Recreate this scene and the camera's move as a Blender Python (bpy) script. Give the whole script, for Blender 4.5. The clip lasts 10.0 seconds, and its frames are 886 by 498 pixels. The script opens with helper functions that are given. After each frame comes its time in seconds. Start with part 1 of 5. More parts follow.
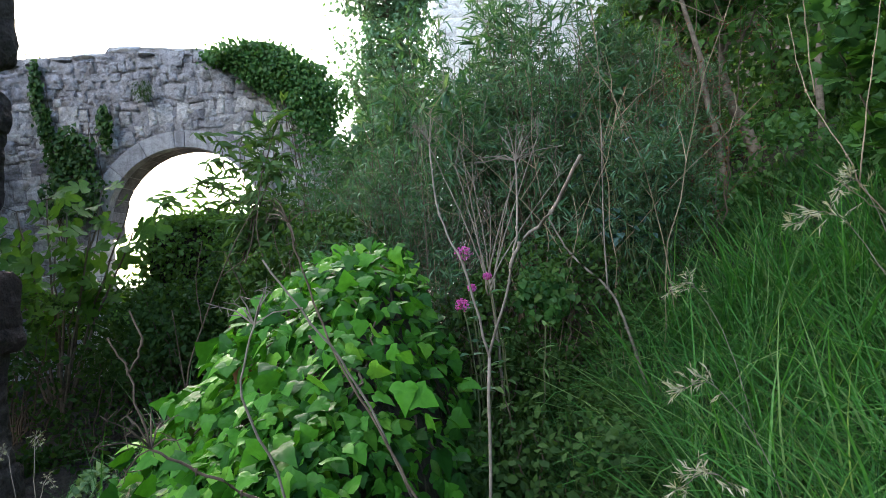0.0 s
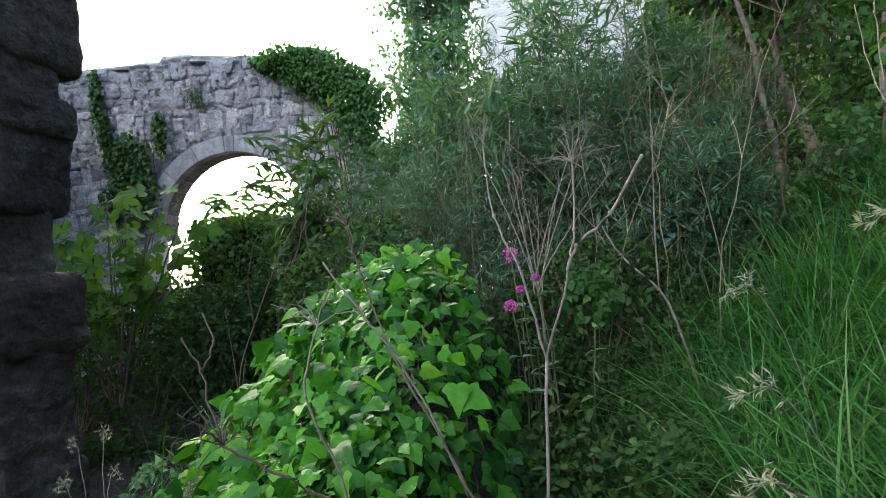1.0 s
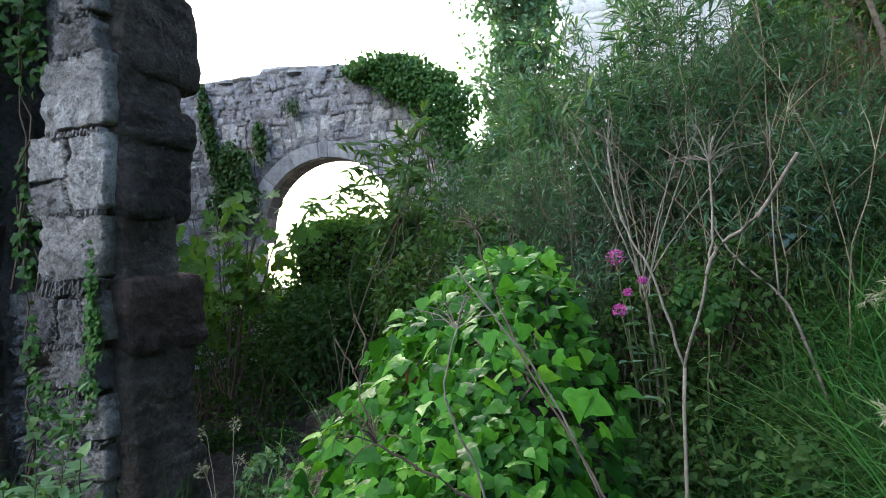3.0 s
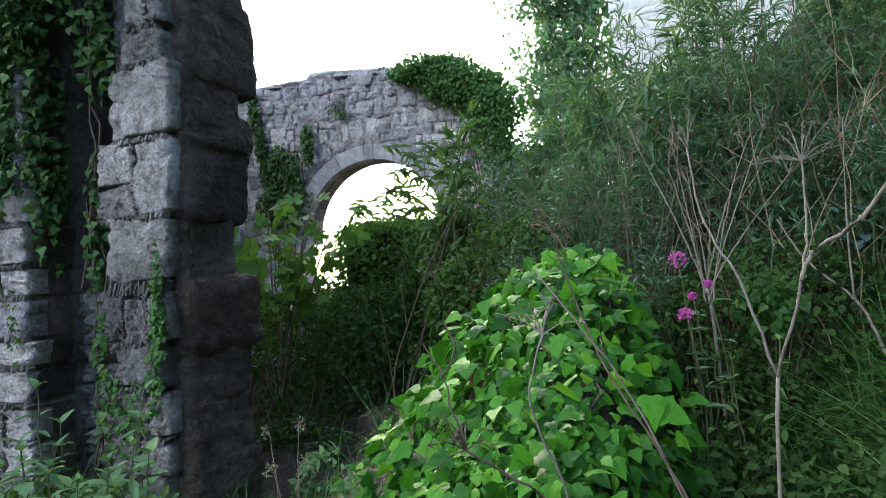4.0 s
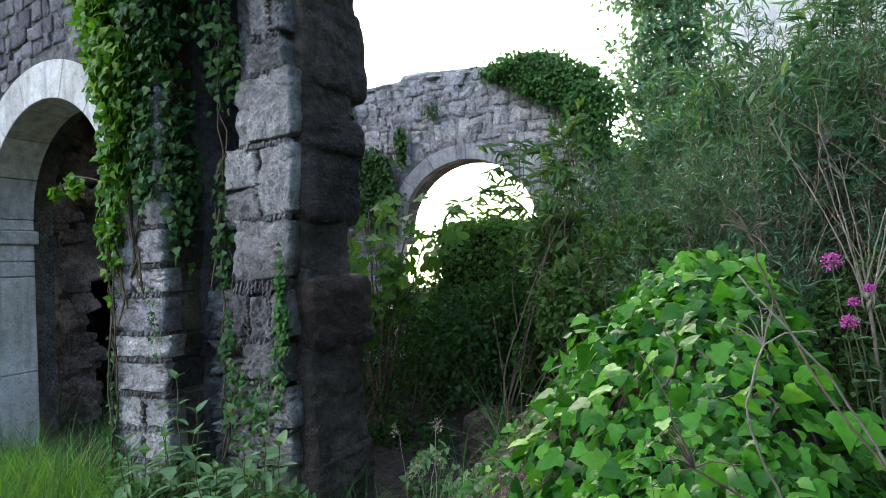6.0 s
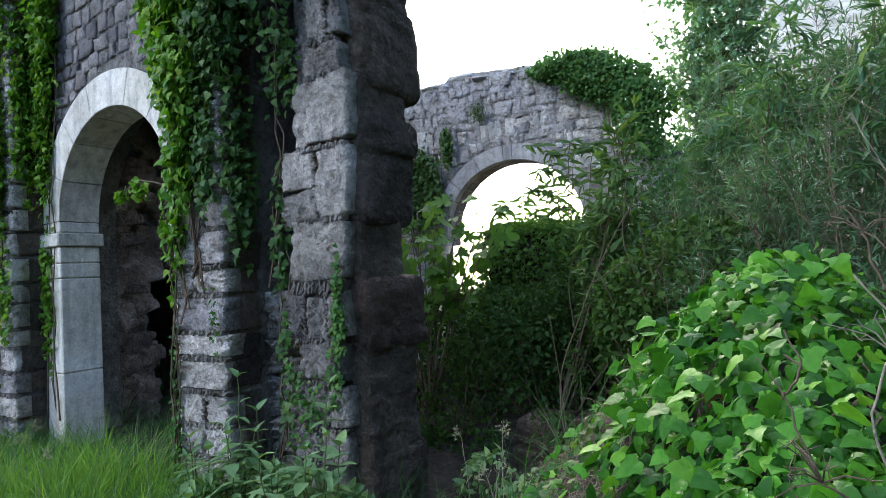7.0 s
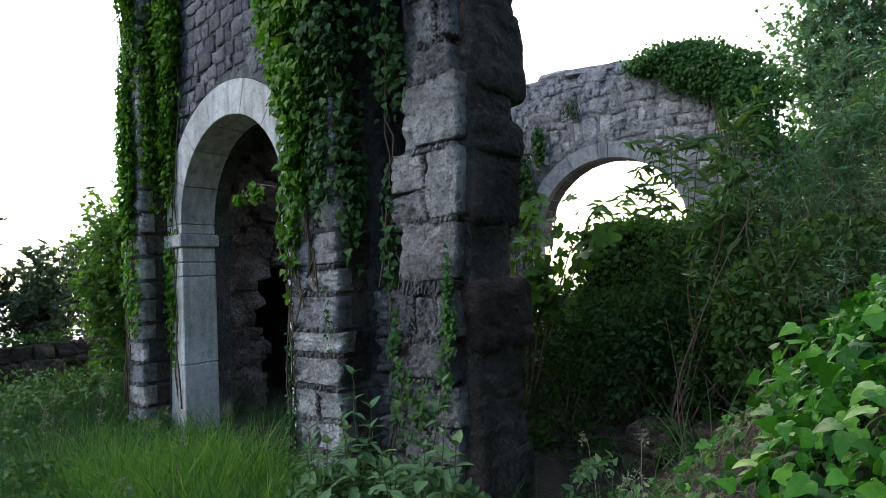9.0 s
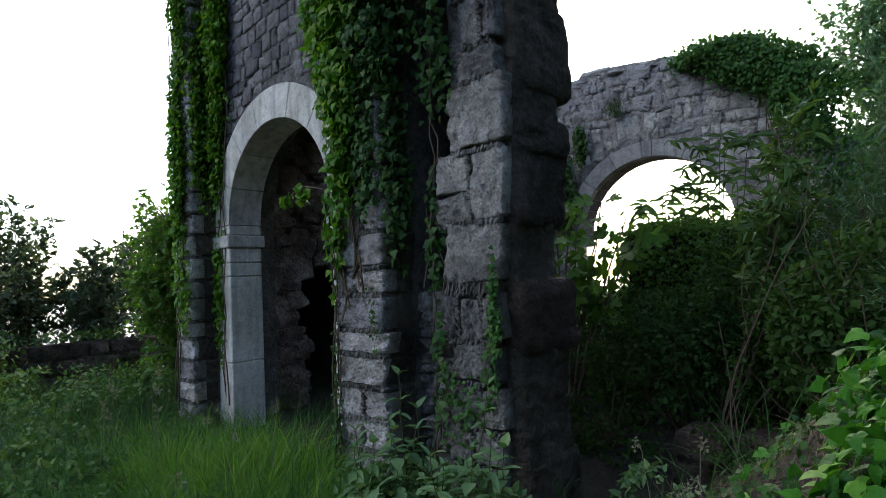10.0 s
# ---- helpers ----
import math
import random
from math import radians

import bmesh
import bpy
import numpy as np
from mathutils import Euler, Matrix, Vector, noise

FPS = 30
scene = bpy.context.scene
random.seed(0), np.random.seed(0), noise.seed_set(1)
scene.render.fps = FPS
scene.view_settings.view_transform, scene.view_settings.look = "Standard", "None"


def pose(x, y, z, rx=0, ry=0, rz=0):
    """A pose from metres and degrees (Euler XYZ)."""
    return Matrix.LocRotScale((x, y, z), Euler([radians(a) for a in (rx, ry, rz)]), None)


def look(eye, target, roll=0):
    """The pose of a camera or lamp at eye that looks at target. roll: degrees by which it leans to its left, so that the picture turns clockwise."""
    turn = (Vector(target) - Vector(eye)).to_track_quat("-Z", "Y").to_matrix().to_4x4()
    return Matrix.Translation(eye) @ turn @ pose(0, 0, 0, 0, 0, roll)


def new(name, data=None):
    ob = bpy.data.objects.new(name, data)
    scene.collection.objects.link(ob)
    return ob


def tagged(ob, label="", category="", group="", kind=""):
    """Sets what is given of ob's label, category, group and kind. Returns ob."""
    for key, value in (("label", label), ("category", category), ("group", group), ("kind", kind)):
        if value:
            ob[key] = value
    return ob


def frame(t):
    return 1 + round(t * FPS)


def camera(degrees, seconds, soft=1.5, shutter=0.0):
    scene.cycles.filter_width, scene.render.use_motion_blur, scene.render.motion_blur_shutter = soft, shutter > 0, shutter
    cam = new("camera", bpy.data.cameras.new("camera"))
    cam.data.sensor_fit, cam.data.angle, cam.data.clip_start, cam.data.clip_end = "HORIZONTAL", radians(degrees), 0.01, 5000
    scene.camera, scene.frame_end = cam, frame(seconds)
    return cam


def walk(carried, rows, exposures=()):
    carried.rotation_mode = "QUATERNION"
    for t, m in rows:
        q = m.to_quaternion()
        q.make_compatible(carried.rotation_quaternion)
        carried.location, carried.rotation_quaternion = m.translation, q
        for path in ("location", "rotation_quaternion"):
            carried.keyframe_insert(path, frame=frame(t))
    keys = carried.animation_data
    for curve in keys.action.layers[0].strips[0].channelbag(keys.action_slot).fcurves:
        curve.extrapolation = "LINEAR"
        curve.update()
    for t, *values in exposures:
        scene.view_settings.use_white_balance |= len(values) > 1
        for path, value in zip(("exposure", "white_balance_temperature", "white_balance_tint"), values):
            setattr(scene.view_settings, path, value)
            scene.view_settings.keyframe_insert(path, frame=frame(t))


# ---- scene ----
cam = camera(75.5, 10.0, soft=0.5)
PATH = [
    (0, (0.046, 0.104, 1.473), (-0.122, 2.097, 1.487), -3.6),
    (0.5, (0.035, 0.106, 1.473), (-0.203, 2.091, 1.493), -3.7),
    (1, (0.02, 0.1, 1.477), (-0.287, 2.076, 1.502), -3.7),
    (1.5, (0.007, 0.091, 1.481), (-0.37, 2.055, 1.511), -3.7),
    (2, (-0.015, 0.088, 1.484), (-0.46, 2.037, 1.519), -3.7),
    (2.5, (-0.035, 0.084, 1.485), (-0.547, 2.017, 1.525), -3.7),
    (4, (-0.119, 0.066, 1.496), (-0.826, 1.936, 1.554), -3.6),
    (4.5, (-0.157, 0.058, 1.502), (-0.928, 1.902, 1.564), -3.5),
    (5, (-0.194, 0.045, 1.505), (-1.027, 1.862, 1.57), -3.5),
    (5.5, (-0.235, 0.031, 1.508), (-1.127, 1.82, 1.575), -3.4),
    (6, (-0.28, 0.023, 1.511), (-1.232, 1.78, 1.583), -3.3),
    (7.5, (-0.378, -0.013, 1.515), (-1.508, 1.634, 1.605), -3.1),
    (8, (-0.405, -0.037, 1.521), (-1.591, 1.57, 1.614), -2.9),
    (8.5, (-0.448, -0.053, 1.52), (-1.687, 1.514, 1.618), -2.9),
    (9, (-0.479, -0.068, 1.521), (-1.771, 1.455, 1.623), -2.8),
    (9.5, (-0.495, -0.082, 1.527), (-1.839, 1.396, 1.631), -2.7),
    (10, (-0.511, -0.097, 1.531), (-1.896, 1.341, 1.638), -2.6),
]
EXPOSURES = [(0, 2.5), (6, 2.5), (7.5, 2.48), (8.5, 2.1), (9.2, 1.7), (10, 1.35)]
walk(cam, [(t, look(eye, target, roll)) for t, eye, target, roll in PATH], EXPOSURES)

# ---- world, sky and exposure ----
SUN_EL = radians(28)
world = bpy.data.worlds.new("dusk_sky")
scene.world = world
world.use_nodes = True
wn = world.node_tree.nodes
sky = wn.new("ShaderNodeTexSky")
sky.sky_type, sky.sun_disc = "NISHITA", False
sky.sun_elevation, sky.sun_rotation = SUN_EL, radians(-35)
sky.altitude, sky.air_density, sky.dust_density, sky.ozone_density = 0, 0.7, 2.5, 1.0
wn["Background"].inputs["Strength"].default_value = 0.168
world.node_tree.links.new(sky.outputs[0], wn["Background"].inputs["Color"])
front_fill = new("front_fill", bpy.data.lights.new("front_fill", "SUN"))
front_fill.data.energy, front_fill.data.angle, front_fill.data.color = 0.44, radians(40), (1.0, 0.98, 0.95)
front_fill.matrix_world = look((-11, -18, 16), (0, 0, 0))


# ---- materials ----
def mat_base(name):
    m = bpy.data.materials.new(name)
    m.use_nodes = True
    nt = m.node_tree
    return m, nt.nodes, nt.links, nt.nodes["Principled BSDF"]


def noise_tex(n, l, scale, detail=5, rough=0.6, coord="Object"):
    tc = n.new("ShaderNodeTexCoord")
    t = n.new("ShaderNodeTexNoise")
    t.inputs["Scale"].default_value, t.inputs["Detail"].default_value, t.inputs["Roughness"].default_value = scale, detail, rough
    if coord == "World":
        g = n.new("ShaderNodeNewGeometry")
        l.new(g.outputs["Position"], t.inputs["Vector"])
    else:
        l.new(tc.outputs[coord], t.inputs["Vector"])
    return t


def ramp(n, l, fac, stops):
    r = n.new("ShaderNodeValToRGB")
    while len(r.color_ramp.elements) < len(stops):
        r.color_ramp.elements.new(0.5)
    for e, (p, c) in zip(r.color_ramp.elements, stops):
        e.position, e.color = p, (*c, 1)
    l.new(fac, r.inputs["Fac"])
    return r


def mixc(n, l, a, b, fac, mode="MIX"):
    x = n.new("ShaderNodeMix")
    x.data_type, x.blend_type = "RGBA", mode
    for sock, v in ((x.inputs[0], fac), (x.inputs[6], a), (x.inputs[7], b)):
        if isinstance(v, bpy.types.NodeSocket):
            l.new(v, sock)
        elif isinstance(v, tuple):
            sock.default_value = (*v, 1)
        else:
            sock.default_value = v
    return x.outputs[2]


def stone_mat(name, dark, mid, light, moss=0.25, rough=0.92, spread=0.35, bump=0.5, blotch=0.8, grit=0.55, streak=0.0):
    """Weathered masonry: large stains, fine grain, moss in patches, each block a little different."""
    m, n, l, p = mat_base(name)
    big = noise_tex(n, l, 3.2, 4, 0.6, "World")
    fine = noise_tex(n, l, 70, 9, 0.75, "World")
    base = ramp(n, l, big.outputs["Fac"], [(0.3, dark), (0.52, mid), (0.72, light)])
    grain = ramp(n, l, fine.outputs["Fac"], [(0.36, (0.3, 0.3, 0.3)), (0.5, (0.9, 0.9, 0.9)), (0.66, (1.35, 1.35, 1.35))])
    col = mixc(n, l, base.outputs[0], grain.outputs[0], grit, "MULTIPLY")
    midn = noise_tex(n, l, 19, 6, 0.65, "World")
    mott = ramp(n, l, midn.outputs["Fac"], [(0.33, (0.42, 0.41, 0.4)), (0.46, (0.9, 0.89, 0.88)), (0.6, (1.1, 1.1, 1.1)), (0.7, (1.5, 1.5, 1.52))])
    col = mixc(n, l, col, mott.outputs[0], blotch, "MULTIPLY")
    if streak:
        geo = n.new("ShaderNodeNewGeometry")
        mp = n.new("ShaderNodeMapping")
        mp.inputs["Scale"].default_value = (16, 16, 1.6)
        sn = n.new("ShaderNodeTexNoise")
        sn.inputs["Scale"].default_value, sn.inputs["Detail"].default_value = 1.0, 6
        l.new(geo.outputs["Position"], mp.inputs["Vector"])
        l.new(mp.outputs[0], sn.inputs["Vector"])
        sr = ramp(n, l, sn.outputs["Fac"], [(0.36, (0.35, 0.35, 0.34)), (0.5, (0.95, 0.95, 0.95)), (0.7, (1.1, 1.1, 1.1))])
        col = mixc(n, l, col, sr.outputs[0], streak, "MULTIPLY")
    info = n.new("ShaderNodeObjectInfo")
    var = ramp(n, l, info.outputs["Random"], [(0.0, (1 - spread, 1 - spread, 1 - spread * 0.9)), (0.5, (1, 0.99, 0.97)), (1.0, (1 + spread * 0.5, 1 + spread * 0.48, 1 + spread * 0.42))])
    col = mixc(n, l, col, var.outputs[0], 1.0, "MULTIPLY")
    mossn = noise_tex(n, l, 7.5, 6, 0.7, "World")
    mr = ramp(n, l, mossn.outputs["Fac"], [(0.60 - moss * 0.25, (0, 0, 0)), (0.80 - moss * 0.2, (1, 1, 1))])
    sc = n.new("ShaderNodeMath")
    sc.operation = "MULTIPLY"
    sc.inputs[1].default_value = min(1, moss * 1.6)
    l.new(mr.outputs[0], sc.inputs[0])
    col = mixc(n, l, col, (0.045, 0.055, 0.032), sc.outputs[0])
    l.new(col, p.inputs["Base Color"])
    p.inputs["Roughness"].default_value = rough
    p.inputs["Specular IOR Level"].default_value = 0.25
    b1 = n.new("ShaderNodeBump")
    b1.inputs["Strength"].default_value, b1.inputs["Distance"].default_value = min(1.0, bump * 1.3), 0.02
    l.new(fine.outputs["Fac"], b1.inputs["Height"])
    b2 = n.new("ShaderNodeBump")
    b2.inputs["Strength"].default_value, b2.inputs["Distance"].default_value = bump, 0.07
    l.new(midn.outputs["Fac"], b2.inputs["Height"])
    l.new(b1.outputs[0], b2.inputs["Normal"])
    l.new(b2.outputs[0], p.inputs["Normal"])
    return m


def leaf_mat(name, a, b, c=None, rough=0.45, trans=0.3, spec=0.22):
    """Leaf: colour differs from leaf to leaf, fine mottling, some light passes through."""
    m, n, l, p = mat_base(name)
    geo = n.new("ShaderNodeNewGeometry")
    info = n.new("ShaderNodeObjectInfo")
    add = n.new("ShaderNodeMath")
    add.operation = "ADD"
    l.new(geo.outputs["Random Per Island"], add.inputs[0])
    l.new(info.outputs["Random"], add.inputs[1])
    fr = n.new("ShaderNodeMath")
    fr.operation = "FRACT"
    l.new(add.outputs[0], fr.inputs[0])
    stops = [(0.0, a), (0.75, b), (0.97, c or b)]
    base = ramp(n, l, fr.outputs[0], stops)
    nz = noise_tex(n, l, 60, 3, 0.6, "World")
    mot = ramp(n, l, nz.outputs["Fac"], [(0.3, (0.72, 0.76, 0.7)), (0.7, (1.15, 1.12, 1.1))])
    col = mixc(n, l, base.outputs[0], mot.outputs[0], 0.8, "MULTIPLY")
    l.new(col, p.inputs["Base Color"])
    p.inputs["Roughness"].default_value, p.inputs["Specular IOR Level"].default_value = rough, spec
    tr = n.new("ShaderNodeBsdfTranslucent")
    warm = mixc(n, l, col, (1.25, 1.3, 0.5), 1.0, "MULTIPLY")
    l.new(warm, tr.inputs["Color"])
    mx = n.new("ShaderNodeMixShader")
    mx.inputs[0].default_value = trans
    l.new(p.outputs[0], mx.inputs[1])
    l.new(tr.outputs[0], mx.inputs[2])
    l.new(mx.outputs[0], n["Material Output"].inputs["Surface"])
    return m


def plain_mat(name, a, b, scale=20, rough=0.85, bump=0.3, dist=0.01, spec=0.3):
    m, n, l, p = mat_base(name)
    nz = noise_tex(n, l, scale, 6, 0.65, "World")
    big = noise_tex(n, l, scale * 0.13, 3, 0.5, "World")
    col = ramp(n, l, nz.outputs["Fac"], [(0.3, a), (0.7, b)])
    st = ramp(n, l, big.outputs["Fac"], [(0.35, (0.7, 0.7, 0.7)), (0.65, (1.15, 1.15, 1.15))])
    l.new(mixc(n, l, col.outputs[0], st.outputs[0], 1.0, "MULTIPLY"), p.inputs["Base Color"])
    p.inputs["Roughness"].default_value, p.inputs["Specular IOR Level"].default_value = rough, spec
    bp = n.new("ShaderNodeBump")
    bp.inputs["Strength"].default_value, bp.inputs["Distance"].default_value = bump, dist
    l.new(nz.outputs["Fac"], bp.inputs["Height"])
    l.new(bp.outputs[0], p.inputs["Normal"])
    return m


M_STONE = stone_mat("grey_limestone", (0.44, 0.41, 0.39), (0.7, 0.66, 0.635), (0.88, 0.85, 0.83), moss=0.28, bump=1.0, grit=0.6, blotch=0.9, spread=0.38)
M_WORN = stone_mat("worn_grey_brown_stone", (0.22, 0.208, 0.195), (0.455, 0.43, 0.405), (0.7, 0.665, 0.635), moss=0.33, spread=0.35, bump=1.0, grit=0.6, blotch=0.9)
M_FAR = stone_mat("pale_rubble", (0.5, 0.485, 0.48), (0.84, 0.825, 0.815), (0.92, 0.91, 0.9), moss=0.2, spread=0.42, bump=1.0, blotch=0.78, grit=0.42)
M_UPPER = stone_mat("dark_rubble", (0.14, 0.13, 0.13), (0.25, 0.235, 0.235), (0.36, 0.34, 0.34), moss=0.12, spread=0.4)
M_BROKEN = stone_mat("shade_dark_broken_stone", (0.07, 0.056, 0.045), (0.135, 0.108, 0.087), (0.24, 0.195, 0.16), moss=0.35, spread=0.4, bump=1.0)
M_INNER = stone_mat("brown_inner_rubble", (0.13, 0.1, 0.085), (0.3, 0.235, 0.2), (0.55, 0.46, 0.41), moss=0.3, spread=0.45, bump=0.9)
M_RED = stone_mat("red_brown_stone", (0.06, 0.043, 0.034), (0.115, 0.08, 0.064), (0.19, 0.14, 0.115), moss=0.3, spread=0.3, bump=0.9)
M_DRESSED = stone_mat("dressed_limestone", (0.49, 0.465, 0.4), (0.64, 0.61, 0.545), (0.74, 0.715, 0.675), moss=0.14, spread=0.12, bump=0.2, blotch=0.45, grit=0.35, streak=0.4)
M_FARRING = stone_mat("weathered_arch_stone", (0.34, 0.34, 0.345), (0.47, 0.47, 0.475), (0.58, 0.58, 0.585), moss=0.12, spread=0.15, bump=0.3, blotch=0.5, grit=0.45, streak=0.4)
M_MORTAR = stone_mat("old_mortar", (0.14, 0.135, 0.128), (0.24, 0.235, 0.225), (0.34, 0.33, 0.32), moss=0.35, bump=1.0)
M_FARMORTAR = stone_mat("pale_mortar", (0.36, 0.345, 0.34), (0.58, 0.56, 0.55), (0.74, 0.72, 0.7), moss=0.2, bump=1.0)
M_CHIP = stone_mat("joint_chips", (0.14, 0.13, 0.12), (0.32, 0.3, 0.28), (0.55, 0.52, 0.49), moss=0.3, bump=0.8)
M_PALE = stone_mat("pale_tower_stone", (0.66, 0.63, 0.57), (0.76, 0.73, 0.67), (0.82, 0.795, 0.745), moss=0.02, spread=0.12, blotch=0.3, grit=0.3)
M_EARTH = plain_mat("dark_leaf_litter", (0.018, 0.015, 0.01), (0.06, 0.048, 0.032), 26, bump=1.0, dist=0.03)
M_BARK = plain_mat("grey_brown_bark", (0.085, 0.066, 0.046), (0.23, 0.188, 0.138), 40, bump=0.8)
M_STALK = plain_mat("dry_pale_stalk", (0.12, 0.1, 0.075), (0.27, 0.23, 0.178), 60, bump=0.3, dist=0.002)
M_STRAW = plain_mat("straw_brown_stem", (0.15, 0.11, 0.065), (0.33, 0.26, 0.165), 60, bump=0.3, dist=0.002)
M_TWIG = plain_mat("brown_dry_twig", (0.06, 0.042, 0.027), (0.15, 0.112, 0.075), 60, bump=0.3, dist=0.002)
M_GREENSTEM = plain_mat("green_stem", (0.06, 0.085, 0.03), (0.12, 0.13, 0.06), 50, bump=0.2, dist=0.002)
M_IVY = leaf_mat("bright_ivy_leaf", (0.016, 0.075, 0.012), (0.07, 0.245, 0.022), (0.13, 0.31, 0.034), rough=0.42, trans=0.3, spec=0.16)
M_IVYDARK = leaf_mat("dark_ivy_leaf", (0.026, 0.075, 0.02), (0.05, 0.13, 0.027), (0.09, 0.165, 0.04), rough=0.5, trans=0.25, spec=0.25)
M_IVYMID = leaf_mat("mid_green_ivy_leaf", (0.03, 0.1, 0.025), (0.065, 0.175, 0.035), (0.12, 0.22, 0.05), rough=0.5, trans=0.35, spec=0.25)
M_IVYWALL = leaf_mat("wall_ivy_leaf", (0.05, 0.15, 0.015), (0.13, 0.3, 0.025), (0.23, 0.35, 0.045), rough=0.5, trans=0.42, spec=0.28)
M_WILLOW = leaf_mat("grey_green_narrow_leaf", (0.05, 0.125, 0.066), (0.088, 0.192, 0.095), (0.18, 0.27, 0.17), rough=0.55, trans=0.35, spec=0.25)
M_TREE = leaf_mat("tree_leaf", (0.06, 0.125, 0.035), (0.105, 0.2, 0.05), None, rough=0.5, trans=0.4)
M_HEDGE = leaf_mat("shade_toned_leaf", (0.03, 0.07, 0.02), (0.06, 0.12, 0.03), None, rough=0.65, trans=0.35, spec=0.12)
M_LIGHTTREE = leaf_mat("light_tree_leaf", (0.1, 0.21, 0.125), (0.15, 0.29, 0.17), (0.21, 0.34, 0.22), rough=0.5, trans=0.3)
M_HILL = leaf_mat("hillside_leaf", (0.048, 0.13, 0.04), (0.092, 0.21, 0.06), (0.14, 0.25, 0.085), rough=0.5, trans=0.45)
M_FIG = leaf_mat("fig_leaf", (0.075, 0.18, 0.03), (0.11, 0.24, 0.04), None, rough=0.5, trans=0.45)
M_NETTLE = leaf_mat("nettle_leaf", (0.06, 0.135, 0.04), (0.115, 0.21, 0.06), (0.17, 0.25, 0.08), rough=0.55, trans=0.25)
M_HERB = leaf_mat("pale_herb_leaf", (0.1, 0.2, 0.085), (0.18, 0.3, 0.135), (0.24, 0.36, 0.14), rough=0.55, trans=0.28)
M_GRASS = leaf_mat("grass_blade", (0.02, 0.075, 0.02), (0.048, 0.15, 0.034), (0.14, 0.2, 0.08), rough=0.5, trans=0.38)
M_LONGGRASS = leaf_mat("long_grass_blade", (0.036, 0.135, 0.03), (0.075, 0.23, 0.046), (0.18, 0.28, 0.1), rough=0.55, trans=0.4, spec=0.15)
M_BRIGHTGRASS = leaf_mat("fresh_grass_blade", (0.1, 0.25, 0.03), (0.2, 0.38, 0.055), (0.31, 0.42, 0.13), rough=0.55, trans=0.45, spec=0.15)
M_GLOSS = leaf_mat("glossy_blue_green_leaf", (0.04, 0.09, 0.08), (0.09, 0.16, 0.15), None, rough=0.22, trans=0.1, spec=0.6)
M_FRESH = leaf_mat("fresh_green_leaf", (0.075, 0.165, 0.035), (0.115, 0.23, 0.045), None, rough=0.5, trans=0.45)
M_MAPLE = leaf_mat("broad_hillside_leaf", (0.035, 0.1, 0.03), (0.075, 0.18, 0.042), None, rough=0.5, trans=0.35)
M_HAZED = leaf_mat("hazed_bush_leaf", (0.07, 0.11, 0.075), (0.125, 0.175, 0.12), (0.18, 0.22, 0.16), rough=0.55, trans=0.3)
M_SEED = leaf_mat("dry_grass_head", (0.26, 0.27, 0.16), (0.38, 0.37, 0.26), None, rough=0.8, trans=0.2)
M_PETAL = leaf_mat("pink_petal", (0.42, 0.06, 0.33), (0.6, 0.13, 0.48), None, rough=0.6, trans=0.3)
M_DEADLEAF = leaf_mat("dead_brown_leaf", (0.13, 0.05, 0.025), (0.22, 0.1, 0.05), None, rough=0.7, trans=0.2)


def water_mat():
    m, n, l, p = mat_base("sea_water")
    nz = noise_tex(n, l, 0.5, 4, 0.6, "World")
    bp = n.new("ShaderNodeBump")
    bp.inputs["Strength"].default_value, bp.inputs["Distance"].default_value = 0.4, 0.3
    l.new(nz.outputs["Fac"], bp.inputs["Height"])
    l.new(bp.outputs[0], p.inputs["Normal"])
    p.inputs["Base Color"].default_value, p.inputs["Roughness"].default_value = (0.03, 0.06, 0.08, 1), 0.15
    return m


M_SEA = water_mat()
RNG = np.random.default_rng(7)


# ---- mesh helpers ----
class Geo:
    """Collects vertices and faces of one mesh."""

    def __init__(self):
        self.v, self.f = [], []

    def add(self, verts, faces):
        o = len(self.v)
        self.v.extend(tuple(q) for q in verts)
        self.f.extend(tuple(o + i for i in f) for f in faces)

    def box(self, a, b):
        (x0, y0, z0), (x1, y1, z1) = a, b
        self.add([(x0, y0, z0), (x1, y0, z0), (x1, y1, z0), (x0, y1, z0), (x0, y0, z1), (x1, y0, z1), (x1, y1, z1), (x0, y1, z1)],
                 [(0, 3, 2, 1), (4, 5, 6, 7), (0, 1, 5, 4), (1, 2, 6, 5), (2, 3, 7, 6), (3, 0, 4, 7)])

    def tube(self, pts, r0, r1, sides=5):
        pts = [Vector(q) for q in pts]
        ring = []
        for i, q in enumerate(pts):
            d = (pts[min(i + 1, len(pts) - 1)] - pts[max(i - 1, 0)]).normalized()
            a = d.orthogonal().normalized()
            b = d.cross(a)
            r = r0 + (r1 - r0) * i / (len(pts) - 1)
            ring.append([q + (a * math.cos(k * 2 * math.pi / sides) + b * math.sin(k * 2 * math.pi / sides)) * r for k in range(sides)])
        faces = []
        for i in range(len(pts) - 1):
            for k in range(sides):
                k2 = (k + 1) % sides
                faces.append((i * sides + k, i * sides + k2, (i + 1) * sides + k2, (i + 1) * sides + k))
        faces.append(tuple(range(sides))[::-1])
        faces.append(tuple((len(pts) - 1) * sides + k for k in range(sides)))
        self.add([q for r in ring for q in r], faces)

    def mesh(self, name, mat, smooth=False):
        me = bpy.data.meshes.new(name)
        me.from_pydata(self.v, [], self.f)
        me.materials.append(mat)
        if smooth:
            me.polygons.foreach_set("use_smooth", [True] * len(me.polygons))
        me.update()
        return me


def part(name, me, parent=None, label="", kind=""):
    ob = new(name, me)
    if parent:
        ob.parent = parent
    return tagged(ob, label=label, kind=kind)


